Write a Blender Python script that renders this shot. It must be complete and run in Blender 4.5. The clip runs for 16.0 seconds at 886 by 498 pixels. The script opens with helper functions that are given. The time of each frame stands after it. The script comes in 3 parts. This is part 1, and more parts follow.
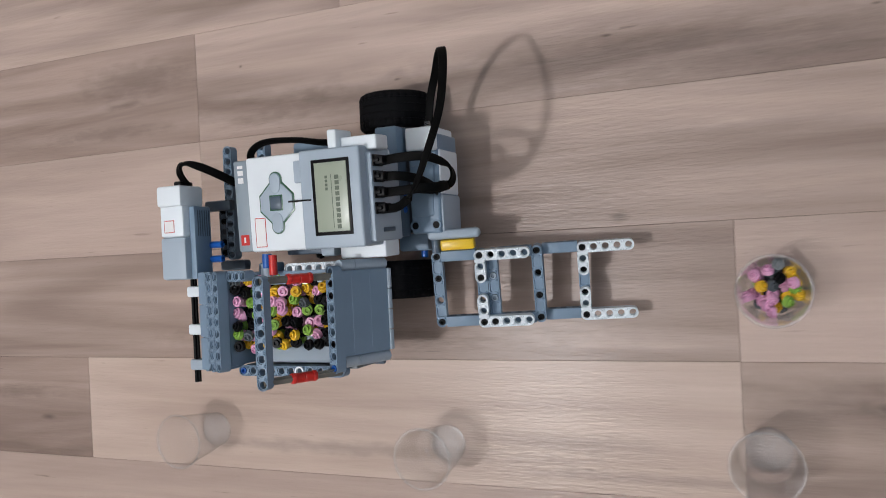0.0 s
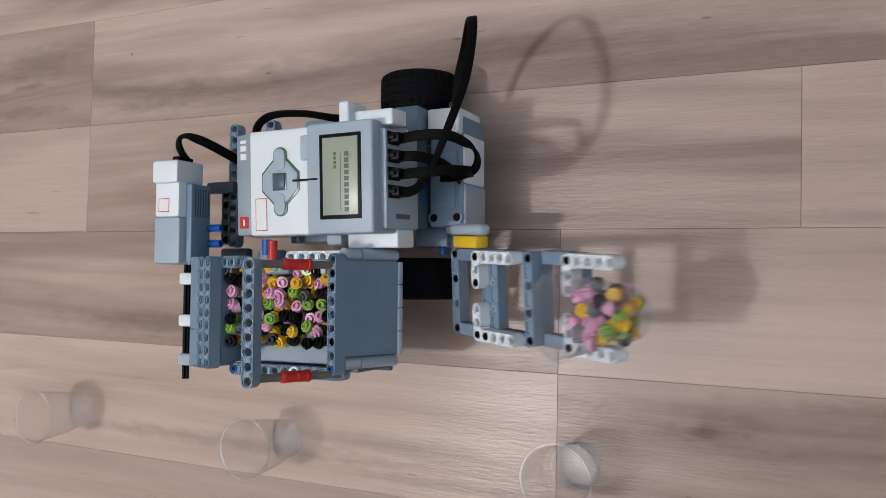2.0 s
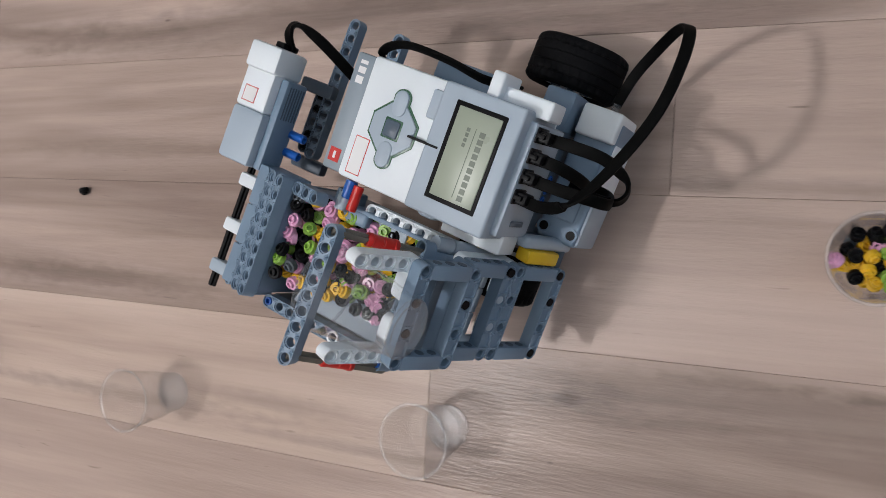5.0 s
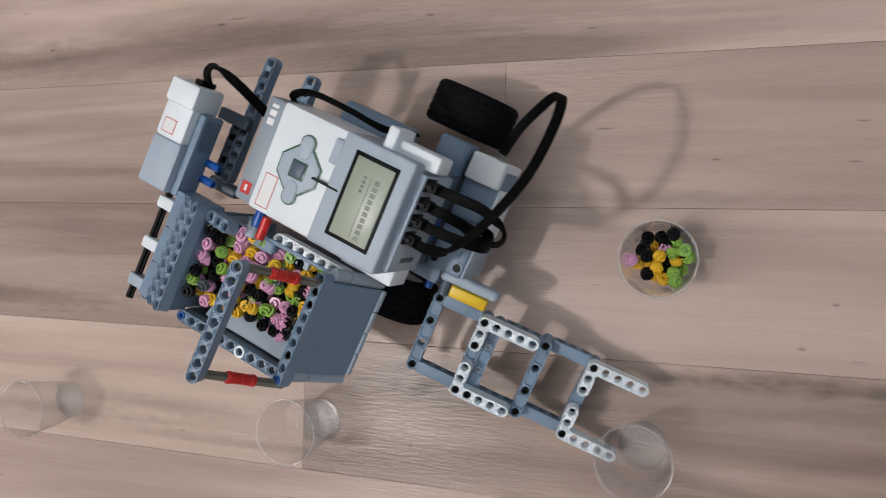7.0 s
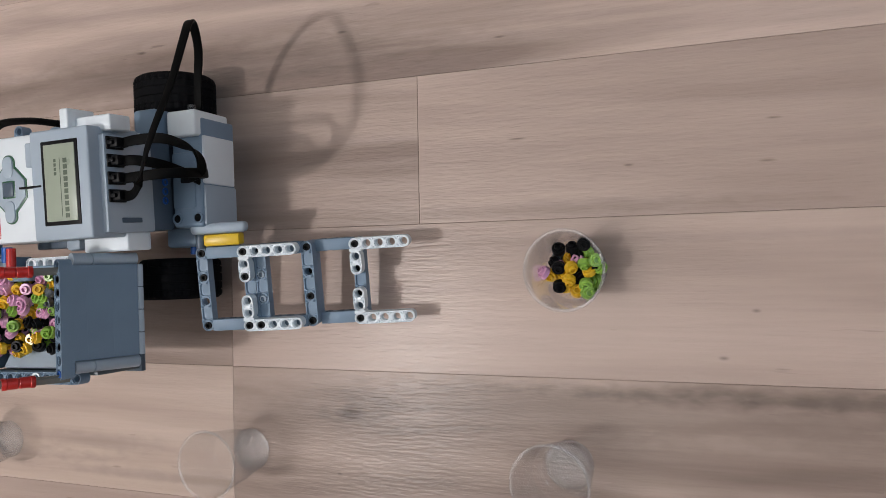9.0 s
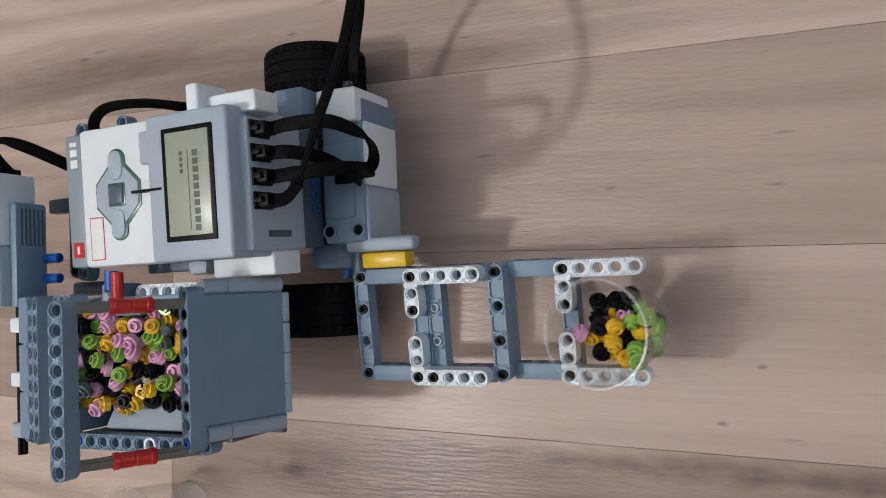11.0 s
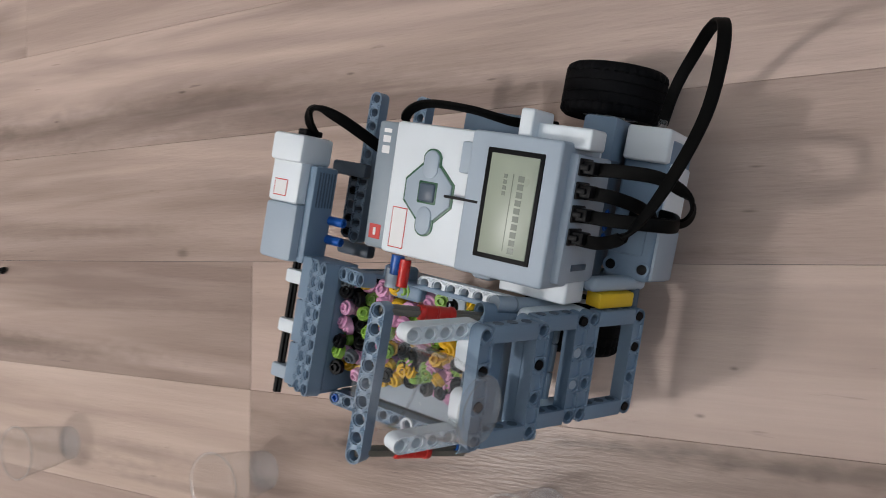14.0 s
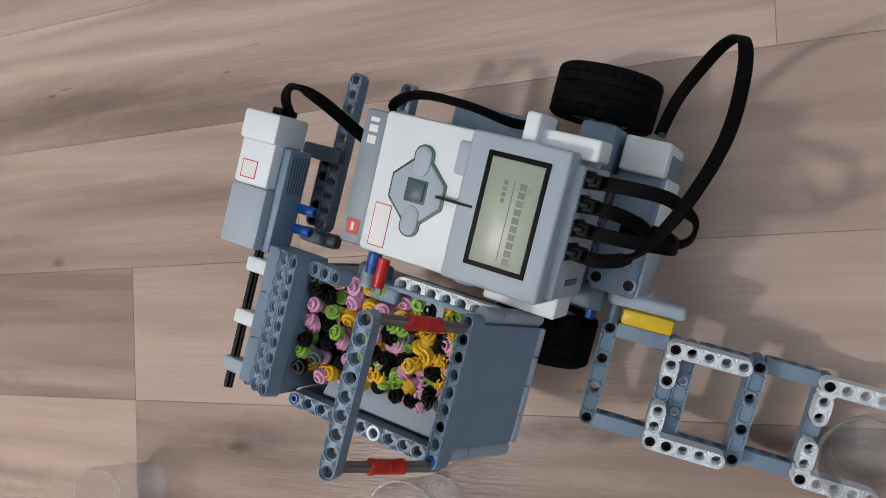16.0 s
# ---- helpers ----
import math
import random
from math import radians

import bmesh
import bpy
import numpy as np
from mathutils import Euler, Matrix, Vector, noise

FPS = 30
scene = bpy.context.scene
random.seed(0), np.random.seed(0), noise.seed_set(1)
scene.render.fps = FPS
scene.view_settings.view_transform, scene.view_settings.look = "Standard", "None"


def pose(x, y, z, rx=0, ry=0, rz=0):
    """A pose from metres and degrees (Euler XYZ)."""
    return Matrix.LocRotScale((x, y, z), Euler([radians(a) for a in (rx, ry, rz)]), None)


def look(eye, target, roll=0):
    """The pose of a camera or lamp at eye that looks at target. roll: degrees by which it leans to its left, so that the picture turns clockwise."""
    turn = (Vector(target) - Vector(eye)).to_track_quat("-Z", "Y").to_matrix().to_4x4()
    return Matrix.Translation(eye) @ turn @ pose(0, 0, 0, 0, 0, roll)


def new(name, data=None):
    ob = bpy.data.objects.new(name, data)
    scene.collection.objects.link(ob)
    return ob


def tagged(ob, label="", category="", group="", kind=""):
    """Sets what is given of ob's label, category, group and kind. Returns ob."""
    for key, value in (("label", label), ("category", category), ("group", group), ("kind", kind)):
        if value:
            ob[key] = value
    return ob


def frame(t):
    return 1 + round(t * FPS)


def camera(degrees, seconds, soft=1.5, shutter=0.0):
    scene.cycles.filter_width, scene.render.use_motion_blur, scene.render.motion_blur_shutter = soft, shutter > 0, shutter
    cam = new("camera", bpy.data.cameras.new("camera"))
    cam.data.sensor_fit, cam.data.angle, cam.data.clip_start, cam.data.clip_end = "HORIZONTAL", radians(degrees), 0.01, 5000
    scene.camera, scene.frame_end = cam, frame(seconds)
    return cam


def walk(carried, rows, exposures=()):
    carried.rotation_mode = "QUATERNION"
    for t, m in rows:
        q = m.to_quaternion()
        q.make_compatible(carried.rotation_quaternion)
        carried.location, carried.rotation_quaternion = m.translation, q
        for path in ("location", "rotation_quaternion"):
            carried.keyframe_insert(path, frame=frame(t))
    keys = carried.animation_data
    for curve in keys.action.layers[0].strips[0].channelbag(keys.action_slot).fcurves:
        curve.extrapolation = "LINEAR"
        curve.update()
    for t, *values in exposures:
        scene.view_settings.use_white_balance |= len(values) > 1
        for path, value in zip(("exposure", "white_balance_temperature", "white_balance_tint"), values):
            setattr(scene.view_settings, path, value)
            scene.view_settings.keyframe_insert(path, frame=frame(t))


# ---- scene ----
cam = camera(57.12, 16.0, soft=0.6, shutter=0.4)
# seconds, place in metres, turn in degrees
CAM_ROWS = [
    (0.0, 0.0359, 0.0870, 0.5957, -1.11, 23.13, -3.12),
    (0.5, 0.0970, 0.0804, 0.5991, 0.84, 24.00, -2.18),
    (1.0, 0.1225, 0.0814, 0.5665, -0.00, 24.55, -1.63),
    (1.5, 0.1402, 0.0771, 0.5426, 2.17, 25.17, 1.10),
    (2.0, 0.1681, 0.0626, 0.5336, 2.75, 25.63, 1.49),
    (2.5, 0.1652, 0.0666, 0.5310, 2.20, 26.67, 1.20),
    (3.0, 0.1512, 0.0680, 0.5187, 2.22, 27.13, 0.78),
    (3.2, 0.1525, 0.0624, 0.5112, 2.67, 27.47, 0.69),
    (5.3, 0.2545, 0.0589, 0.4916, 1.24, 24.04, 4.81),
    (5.5, 0.2656, 0.0580, 0.4904, 1.05, 23.13, 5.24),
    (6.0, 0.2780, 0.0640, 0.5002, 0.33, 20.69, 3.71),
    (6.5, 0.3030, 0.0700, 0.5108, 0.35, 21.24, 3.19),
    (7.0, 0.3068, 0.0733, 0.5324, 0.08, 20.51, 1.58),
    (7.5, 0.3192, 0.0713, 0.5384, -0.02, 20.35, 0.02),
    (8.0, 0.3346, 0.0663, 0.5273, 0.13, 20.45, -1.20),
    (8.2, 0.3429, 0.0737, 0.5219, -0.30, 20.52, -1.79),
    (10.3, 0.3770, 0.0673, 0.4362, 2.72, 24.96, 0.47),
    (10.5, 0.3788, 0.0696, 0.4272, 2.23, 25.13, -0.09),
    (11.0, 0.3826, 0.0859, 0.4065, 1.64, 24.91, -0.46),
    (11.5, 0.3855, 0.0744, 0.4090, 3.45, 26.47, 1.04),
    (12.0, 0.3514, 0.0884, 0.4362, 1.50, 32.02, 1.37),
    (12.5, 0.3672, 0.0870, 0.4128, 2.48, 33.81, 2.43),
    (13.0, 0.3774, 0.0922, 0.4206, 2.14, 33.48, 2.34),
    (13.5, 0.4204, 0.0901, 0.4749, 1.92, 34.48, 1.85),
    (14.0, 0.4519, 0.0967, 0.4587, 1.40, 31.37, 0.48),
    (14.5, 0.4515, 0.0841, 0.4514, 1.39, 27.71, -0.47),
    (15.0, 0.4658, 0.0863, 0.4478, 1.12, 26.35, -1.50),
    (15.5, 0.4671, 0.0854, 0.4512, 1.23, 25.25, -1.86),
    (16.0, 0.4665, 0.0827, 0.4555, 1.00, 24.82, -2.35),
]

# seconds, stops, kelvin, tint
EXPOSURES = [(0.0, -0.02, 6300, 9.0), (3.2, -0.02, 6300, 9.0), (5.5, 0.05, 6450, 10.0), (10.5, 0.05, 6550, 10.0), (12.5, 0.03, 6500, 9.5), (16.0, 0.02, 6550, 9.5)]
walk(cam, [(t, pose(x, y, z, a, b, c)) for t, x, y, z, a, b, c in CAM_ROWS], EXPOSURES)

# seconds, place of the robot on the floor and its heading
ROBOT_ROWS = [
    (0.0, -0.2779, 0.0918, -0.03),
    (0.5, -0.2252, 0.0882, 0.03),
    (1.0, -0.1803, 0.0911, -0.14),
    (1.5, -0.1325, 0.0889, 0.89),
    (2.0, -0.1304, 0.0865, 1.09),
    (2.5, -0.1306, 0.0875, 1.08),
    (3.0, -0.1106, 0.0891, -0.12),
    (3.2, -0.0941, 0.0893, -2.54),
    (5.3, 0.0534, 0.0816, -22.67),
    (5.5, 0.0688, 0.0767, -24.87),
    (6.0, 0.0751, 0.0733, -27.28),
    (6.5, 0.0811, 0.0730, -26.37),
    (7.0, 0.0603, 0.0785, -24.19),
    (7.5, 0.0243, 0.0858, -17.79),
    (8.0, -0.0120, 0.0877, -12.10),
    (8.2, -0.0252, 0.0904, -10.37),
    (8.6, -0.0492, 0.0904, -4.93),
    (8.95, -0.0613, 0.0889, 0.77),
    (9.3, -0.0384, 0.0880, 1.97),
    (10.3, 0.0599, 0.0841, 2.61),
    (10.5, 0.0762, 0.0879, 2.26),
    (11.0, 0.0967, 0.0911, 2.25),
    (11.5, 0.1082, 0.0874, 1.70),
    (12.0, 0.0968, 0.0927, 1.53),
    (12.5, 0.1354, 0.0948, -0.70),
    (13.0, 0.1625, 0.0976, -4.07),
    (13.5, 0.2080, 0.0981, -6.68),
    (14.0, 0.2428, 0.0973, -11.20),
    (14.5, 0.2709, 0.0918, -16.64),
    (15.0, 0.2992, 0.0874, -18.54),
    (15.5, 0.2986, 0.0886, -18.30),
    (16.0, 0.3004, 0.0877, -18.28),
]

# seconds and lift of the fork arm in degrees
ARM_DOWN, ARM_UP = -12.7, 112.1
ARM_ROWS = [(0.0, -12.7), (1.6, -12.7), (1.7, -10.1), (1.8, -1.8), (1.9, 14.3), (2.0, 29.8), (2.1, 43.8), (2.2, 57.8), (2.3, 70.2), (2.4, 80.6), (2.5, 91.0), (2.6, 102.4), (2.7, 112.1),
            (5.6, 112.1), (5.7, 108.6), (5.8, 99.2), (5.9, 84.7), (6.0, 69.2), (6.1, 52.6), (6.2, 36.0), (6.3, 21.5), (6.4, 10.1), (6.5, 0.8), (6.6, -7.5), (6.7, -12.7),
            (10.7, -12.7), (10.8, -11.1), (10.9, -6.0), (11.0, 0.8), (11.1, 9.6), (11.2, 19.4), (11.3, 29.8), (11.4, 41.2), (11.5, 52.1), (11.6, 69.2), (11.7, 82.7), (11.8, 96.1), (11.9, 107.5), (12.0, 112.1),
            (14.95, 112.1), (15.0, 109.6), (15.1, 96.1), (15.2, 78.5), (15.3, 59.9), (15.4, 43.3), (15.5, 27.7), (15.6, 14.3), (15.7, 0.8), (15.8, -6.5), (15.9, -10.6), (16.0, -12.7)]
PIVOT = (0.0776, -0.0329, 0.0529)   # the arm's axle, in the robot's space
ARM_LEAN, ARM_YAW = 6.5, -0.4
CUP_IN_ROBOT = (0.2035, -0.0340)    # where a cup stands between the tines
CUP_SET_DOWN = (0.2480, -0.0525)    # where the emptied cup is left on the floor


def between(rows, t):
    """Linear value of rows (time, values...) at t."""
    if t <= rows[0][0]:
        return rows[0][1:]
    for a, b in zip(rows, rows[1:]):
        if t <= b[0]:
            s = (t - a[0]) / (b[0] - a[0])
            return tuple(p + (q - p) * s for p, q in zip(a[1:], b[1:]))
    return rows[-1][1:]


def robot_pose(t):
    x, y, a = between(ROBOT_ROWS, t)
    return pose(x, y, 0, 0, 0, a)


def arm_pose(t):
    """The arm's pose in the robot's space."""
    return pose(*PIVOT, ARM_LEAN, 0, ARM_YAW) @ pose(0, 0, 0, 0, -between(ARM_ROWS, t)[0], 0)


# ---------------------------------------------------------------- light
world = bpy.data.worlds.new("room_air")
world.use_nodes = True
world.node_tree.nodes["Background"].inputs[0].default_value = (0.5, 0.6, 0.75, 1)
world.node_tree.nodes["Background"].inputs[1].default_value = 0.05
scene.world = world
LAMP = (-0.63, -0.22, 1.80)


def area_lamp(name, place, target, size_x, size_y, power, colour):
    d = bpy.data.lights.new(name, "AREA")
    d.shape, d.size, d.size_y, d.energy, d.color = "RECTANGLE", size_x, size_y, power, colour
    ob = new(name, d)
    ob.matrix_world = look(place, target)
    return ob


# one pendant lamp: a small bright light downwards
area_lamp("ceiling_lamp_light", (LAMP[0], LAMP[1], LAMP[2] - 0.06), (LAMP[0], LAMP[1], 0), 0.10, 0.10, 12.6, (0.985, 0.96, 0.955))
# added fill: a wide light up to the white ceiling, bounced to lift the shadows
area_lamp("ceiling_fill_light", (LAMP[0], LAMP[1], LAMP[2] + 0.12), (LAMP[0] + 0.01, LAMP[1], 4), 0.45, 0.24, 74.0, (0.975, 0.97, 0.965))
# bluish fill, added as daylight from an assumed window that is never in view
area_lamp("window_fill_light", (2.0, 0.6, 1.55), (0.3, 0.1, 0.1), 1.5, 1.3, 9.5, (0.60, 0.80, 1.0))

# ---------------------------------------------------------------- materials


def shader(name):
    m = bpy.data.materials.new(name)
    m.use_nodes = True
    return m, m.node_tree, m.node_tree.nodes["Principled BSDF"]


def plastic(name, colour, rough=0.32, grime=0.10, bump=0.04, shine=0.5):
    """Moulded plastic with faint unevenness, finger marks in the gloss and a slight change of colour."""
    m, tree, bsdf = shader(name)
    n, link = tree.nodes, tree.links
    bsdf.inputs["Specular IOR Level"].default_value = shine
    at = n.new("ShaderNodeTexCoord")
    big = n.new("ShaderNodeTexNoise")
    big.inputs["Scale"].default_value, big.inputs["Detail"].default_value = 60, 4
    link.new(at.outputs["Object"], big.inputs["Vector"])
    ramp = n.new("ShaderNodeMapRange")
    ramp.inputs[3].default_value, ramp.inputs[4].default_value = 1 - grime, 1 + grime * 0.6
    link.new(big.outputs["Fac"], ramp.inputs[0])
    mul = n.new("ShaderNodeVectorMath")
    mul.operation = "SCALE"
    mul.inputs[0].default_value = colour
    link.new(ramp.outputs[0], mul.inputs["Scale"])
    link.new(mul.outputs[0], bsdf.inputs["Base Color"])
    gloss = n.new("ShaderNodeMapRange")
    gloss.inputs[3].default_value, gloss.inputs[4].default_value = rough - 0.08, rough + 0.14
    link.new(big.outputs["Fac"], gloss.inputs[0])
    link.new(gloss.outputs[0], bsdf.inputs["Roughness"])
    fine = n.new("ShaderNodeTexNoise")
    fine.inputs["Scale"].default_value = 900
    link.new(at.outputs["Object"], fine.inputs["Vector"])
    b = n.new("ShaderNodeBump")
    b.inputs["Strength"].default_value, b.inputs["Distance"].default_value = bump, 0.0005
    link.new(fine.outputs["Fac"], b.inputs["Height"])
    link.new(b.outputs[0], bsdf.inputs["Normal"])
    return m


def wood(name, pale, dark, seed, streaks=0.5, spots=()):
    """Laminate with grain along x: broad cathedral bands, fine fibres and a few short dark flecks."""
    m, tree, bsdf = shader(name)
    n, link = tree.nodes, tree.links
    at = n.new("ShaderNodeTexCoord")
    info = n.new("ShaderNodeObjectInfo")
    off = n.new("ShaderNodeVectorMath")
    off.operation = "MULTIPLY_ADD"
    link.new(info.outputs["Random"], off.inputs[0])
    off.inputs[1].default_value = (7.0, 3.0, 5.0)
    link.new(at.outputs["Object"], off.inputs[2])

    def grain(sx, sy, detail, distort, shift):
        mp = n.new("ShaderNodeMapping")
        mp.inputs["Scale"].default_value = (sx, sy, 1)
        mp.inputs["Location"].default_value = (seed * 1.7 + shift, seed * 0.9 + shift, seed)
        link.new(off.outputs[0], mp.inputs[0])
        tx = n.new("ShaderNodeTexNoise")
        tx.inputs["Scale"].default_value, tx.inputs["Detail"].default_value, tx.inputs["Distortion"].default_value = 1, detail, distort
        link.new(mp.outputs[0], tx.inputs["Vector"])
        return tx.outputs["Fac"]

    broad = grain(1.3, 13, 2.5, 1.0, 0)
    band = grain(2.4, 30, 3, 1.7, 3)
    fibre = grain(14, 380, 5, 0.3, 9)
    fleck = grain(30, 300, 2, 0.2, 17)
    ramp = n.new("ShaderNodeMapRange")
    ramp.inputs[1].default_value, ramp.inputs[2].default_value = 0.36, 0.68
    link.new(broad, ramp.inputs[0])
    ramp2 = n.new("ShaderNodeMapRange")
    ramp2.inputs[1].default_value, ramp2.inputs[2].default_value = 0.3, 0.72
    ramp2.inputs[3].default_value, ramp2.inputs[4].default_value = -0.3 * streaks, 0.45 * streaks
    link.new(band, ramp2.inputs[0])
    add = n.new("ShaderNodeMath")
    add.operation, add.use_clamp = "ADD", True
    link.new(ramp.outputs[0], add.inputs[0])
    link.new(ramp2.outputs[0], add.inputs[1])
    mix = n.new("ShaderNodeMix")
    mix.data_type = "RGBA"
    mix.inputs["A"].default_value, mix.inputs["B"].default_value = (*pale, 1), (*dark, 1)
    link.new(add.outputs[0], mix.inputs["Factor"])
    fr = n.new("ShaderNodeMapRange")
    fr.inputs[1].default_value, fr.inputs[2].default_value, fr.inputs[3].default_value, fr.inputs[4].default_value = 0.3, 0.7, 0.965, 1.03
    link.new(fibre, fr.inputs[0])
    fl = n.new("ShaderNodeMapRange")
    fl.inputs[1].default_value, fl.inputs[2].default_value, fl.inputs[3].default_value, fl.inputs[4].default_value = 0.72, 0.80, 1.0, 0.72
    link.new(fleck, fl.inputs[0])
    both = n.new("ShaderNodeMath")
    both.operation = "MULTIPLY"
    link.new(fr.outputs[0], both.inputs[0])
    link.new(fl.outputs[0], both.inputs[1])
    # knots and dark dashes in the print, each at its own place
    shade = both.outputs[0]
    wobble = grain(60, 160, 2, 0.3, 31)
    for x, y, rx, ry, deep in spots:
        mp = n.new("ShaderNodeMapping")
        mp.inputs["Scale"].default_value = (1 / rx, 1 / ry, 0)
        mp.inputs["Location"].default_value = (-x / rx, -y / ry, 0)
        link.new(at.outputs["Object"], mp.inputs[0])
        far = n.new("ShaderNodeVectorMath")
        far.operation = "LENGTH"
        link.new(mp.outputs[0], far.inputs[0])
        edge = n.new("ShaderNodeMath")
        edge.operation = "ADD"
        link.new(far.outputs["Value"], edge.inputs[0])
        link.new(wobble, edge.inputs[1])
        fall = n.new("ShaderNodeMapRange")
        fall.interpolation_type = "SMOOTHSTEP"
        fall.inputs[1].default_value, fall.inputs[2].default_value, fall.inputs[3].default_value, fall.inputs[4].default_value = 0.55, 1.6, 1 - deep, 1.0
        link.new(edge.outputs[0], fall.inputs[0])
        dim = n.new("ShaderNodeMath")
        dim.operation = "MULTIPLY"
        link.new(shade, dim.inputs[0])
        link.new(fall.outputs[0], dim.inputs[1])
        shade = dim.outputs[0]
    sc = n.new("ShaderNodeVectorMath")
    sc.operation = "SCALE"
    link.new(mix.outputs["Result"], sc.inputs[0])
    link.new(shade, sc.inputs["Scale"])
    link.new(sc.outputs[0], bsdf.inputs["Base Color"])
    bsdf.inputs["Roughness"].default_value = 0.27
    bsdf.inputs["Specular IOR Level"].default_value = 0.20
    pore = grain(75, 640, 2, 0.15, 23)
    b = n.new("ShaderNodeBump")
    b.inputs["Strength"].default_value, b.inputs["Distance"].default_value = 0.42, 0.0007
    link.new(pore, b.inputs["Height"])
    link.new(b.outputs[0], bsdf.inputs["Normal"])
    return m


def clear(name, tint=(0.985, 0.986, 0.988), gloss_rough=0.05, body=0.022):
    """Thin clear plastic: the gloss grows towards grazing angles, the rest shows through."""
    m, tree, bsdf = shader(name)
    n, link = tree.nodes, tree.links
    n.remove(bsdf)
    see = n.new("ShaderNodeBsdfTransparent")
    see.inputs[0].default_value = (*tint, 1)
    milk = n.new("ShaderNodeBsdfDiffuse")
    milk.inputs[0].default_value = (0.8, 0.82, 0.85, 1)
    shine = n.new("ShaderNodeBsdfGlossy")
    shine.inputs["Roughness"].default_value = gloss_rough
    one = n.new("ShaderNodeMixShader")
    one.inputs[0].default_value = body
    link.new(see.outputs[0], one.inputs[1])
    link.new(milk.outputs[0], one.inputs[2])
    face = n.new("ShaderNodeLayerWeight")
    face.inputs[0].default_value = 0.5
    steep = n.new("ShaderNodeMath")
    steep.operation = "POWER"
    steep.inputs[1].default_value = 3.2
    link.new(face.outputs["Facing"], steep.inputs[0])
    fres = n.new("ShaderNodeMapRange")
    fres.inputs[3].default_value, fres.inputs[4].default_value = 0.024, 0.50
    link.new(steep.outputs[0], fres.inputs[0])
    two = n.new("ShaderNodeMixShader")
    link.new(fres.outputs[0], two.inputs[0])
    link.new(one.outputs[0], two.inputs[1])
    link.new(shine.outputs[0], two.inputs[2])
    link.new(two.outputs[0], n["Material Output"].inputs["Surface"])
    return m


GREY = plastic("medium_grey_plastic", (0.192, 0.270, 0.362), 0.40, shine=0.35)
DARK = plastic("dark_grey_plastic", (0.08, 0.11, 0.15), 0.38, shine=0.35)
WHITE = plastic("white_plastic", (0.77, 0.82, 0.86), 0.42, 0.04)
PALE = plastic("light_grey_plastic", (0.372, 0.440, 0.515), 0.45, 0.05)
STRIP = plastic("mid_grey_plastic", (0.25, 0.30, 0.345), 0.45, 0.05)
BLACK = plastic("black_plastic", (0.004, 0.004, 0.005), 0.42, shine=0.15)
RUBBER = plastic("tyre_rubber", (0.006, 0.006, 0.007), 0.70, 0.25, 0.3, 0.07)
CORD = plastic("cable_black", (0.003, 0.003, 0.003), 0.55, 0.2, shine=0.07)
RED = plastic("red_plastic", (0.55, 0.02, 0.015), 0.28)
BLUE = plastic("blue_plastic", (0.01, 0.10, 0.42), 0.28)
YELLOW = plastic("yellow_plastic", (0.78, 0.50, 0.02), 0.30)
GREEN_LINE = plastic("green_tinted_trim", (0.045, 0.07, 0.06), 0.25)
GREEN_LINE.node_tree.nodes["Principled BSDF"].inputs["Emission Color"].default_value = (0.05, 0.7, 0.2, 1)
GREEN_LINE.node_tree.nodes["Principled BSDF"].inputs["Emission Strength"].default_value = 0.06
SCREEN = plastic("screen_glass", (0.34, 0.38, 0.30), 0.28, 0.03, 0.0)
INK = plastic("screen_ink", (0.11, 0.135, 0.10), 0.3)
ROD = plastic("brown_grey_axle", (0.17, 0.155, 0.13), 0.35)
PINK = plastic("pink_plastic", (0.72, 0.36, 0.55), 0.25)
GOLD = plastic("orange_yellow_plastic", (0.78, 0.47, 0.03), 0.25)
LIME = plastic("lime_plastic", (0.25, 0.44, 0.07), 0.25)
SMOKE = plastic("smoke_grey_plastic", (0.10, 0.115, 0.13), 0.22)
CLEAR = clear("clear_cup_plastic")
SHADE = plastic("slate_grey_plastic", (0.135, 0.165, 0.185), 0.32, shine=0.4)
PANE = clear("clear_panel", (0.75, 0.77, 0.78), 0.08, 0.06)
LABEL = plastic("sticker_white", (0.80, 0.79, 0.79), 0.4, 0.02)
STEEL, _t, _b = shader("pin_metal")
_b.inputs["Metallic"].default_value, _b.inputs["Roughness"].default_value, _b.inputs["Base Color"].default_value = 1, 0.3, (0.6, 0.6, 0.6, 1)
PAINT = plastic("wall_paint", (0.50, 0.49, 0.48), 0.8, 0.04)
GLOW, _t, _b = shader("lamp_diffuser")
_b.inputs["Emission Color"].default_value, _b.inputs["Emission Strength"].default_value = (1.0, 0.9, 0.78, 1), 4.0

# ---------------------------------------------------------------- mesh helpers, in millimetres
MM = 0.001
SHARED = {}


def finish(bm, smooth=True):
    bmesh.ops.recalc_face_normals(bm, faces=bm.faces)
    if smooth:
        for f in bm.faces:
            f.smooth = True
        for e in bm.edges:
            if len(e.link_faces) == 2 and e.calc_face_angle(0) > 0.6:
                e.smooth = False
    return bm


def mesh_of(bm, name, material):
    for v in bm.verts:
        v.co *= MM
    finish(bm)
    me = bpy.data.meshes.new(name)
    bm.to_mesh(me)
    bm.free()
    me.materials.append(material)
    return me


def mm_pose(x=0, y=0, z=0, rx=0, ry=0, rz=0):
    return pose(x * MM, y * MM, z * MM, rx, ry, rz)


def part(name, bm, material, parent, label="", m=None):
    ob = new(name, mesh_of(bm, name, material))
    ob.parent = parent
    if m is not None:
        ob.matrix_local = m
    return tagged(ob, label)


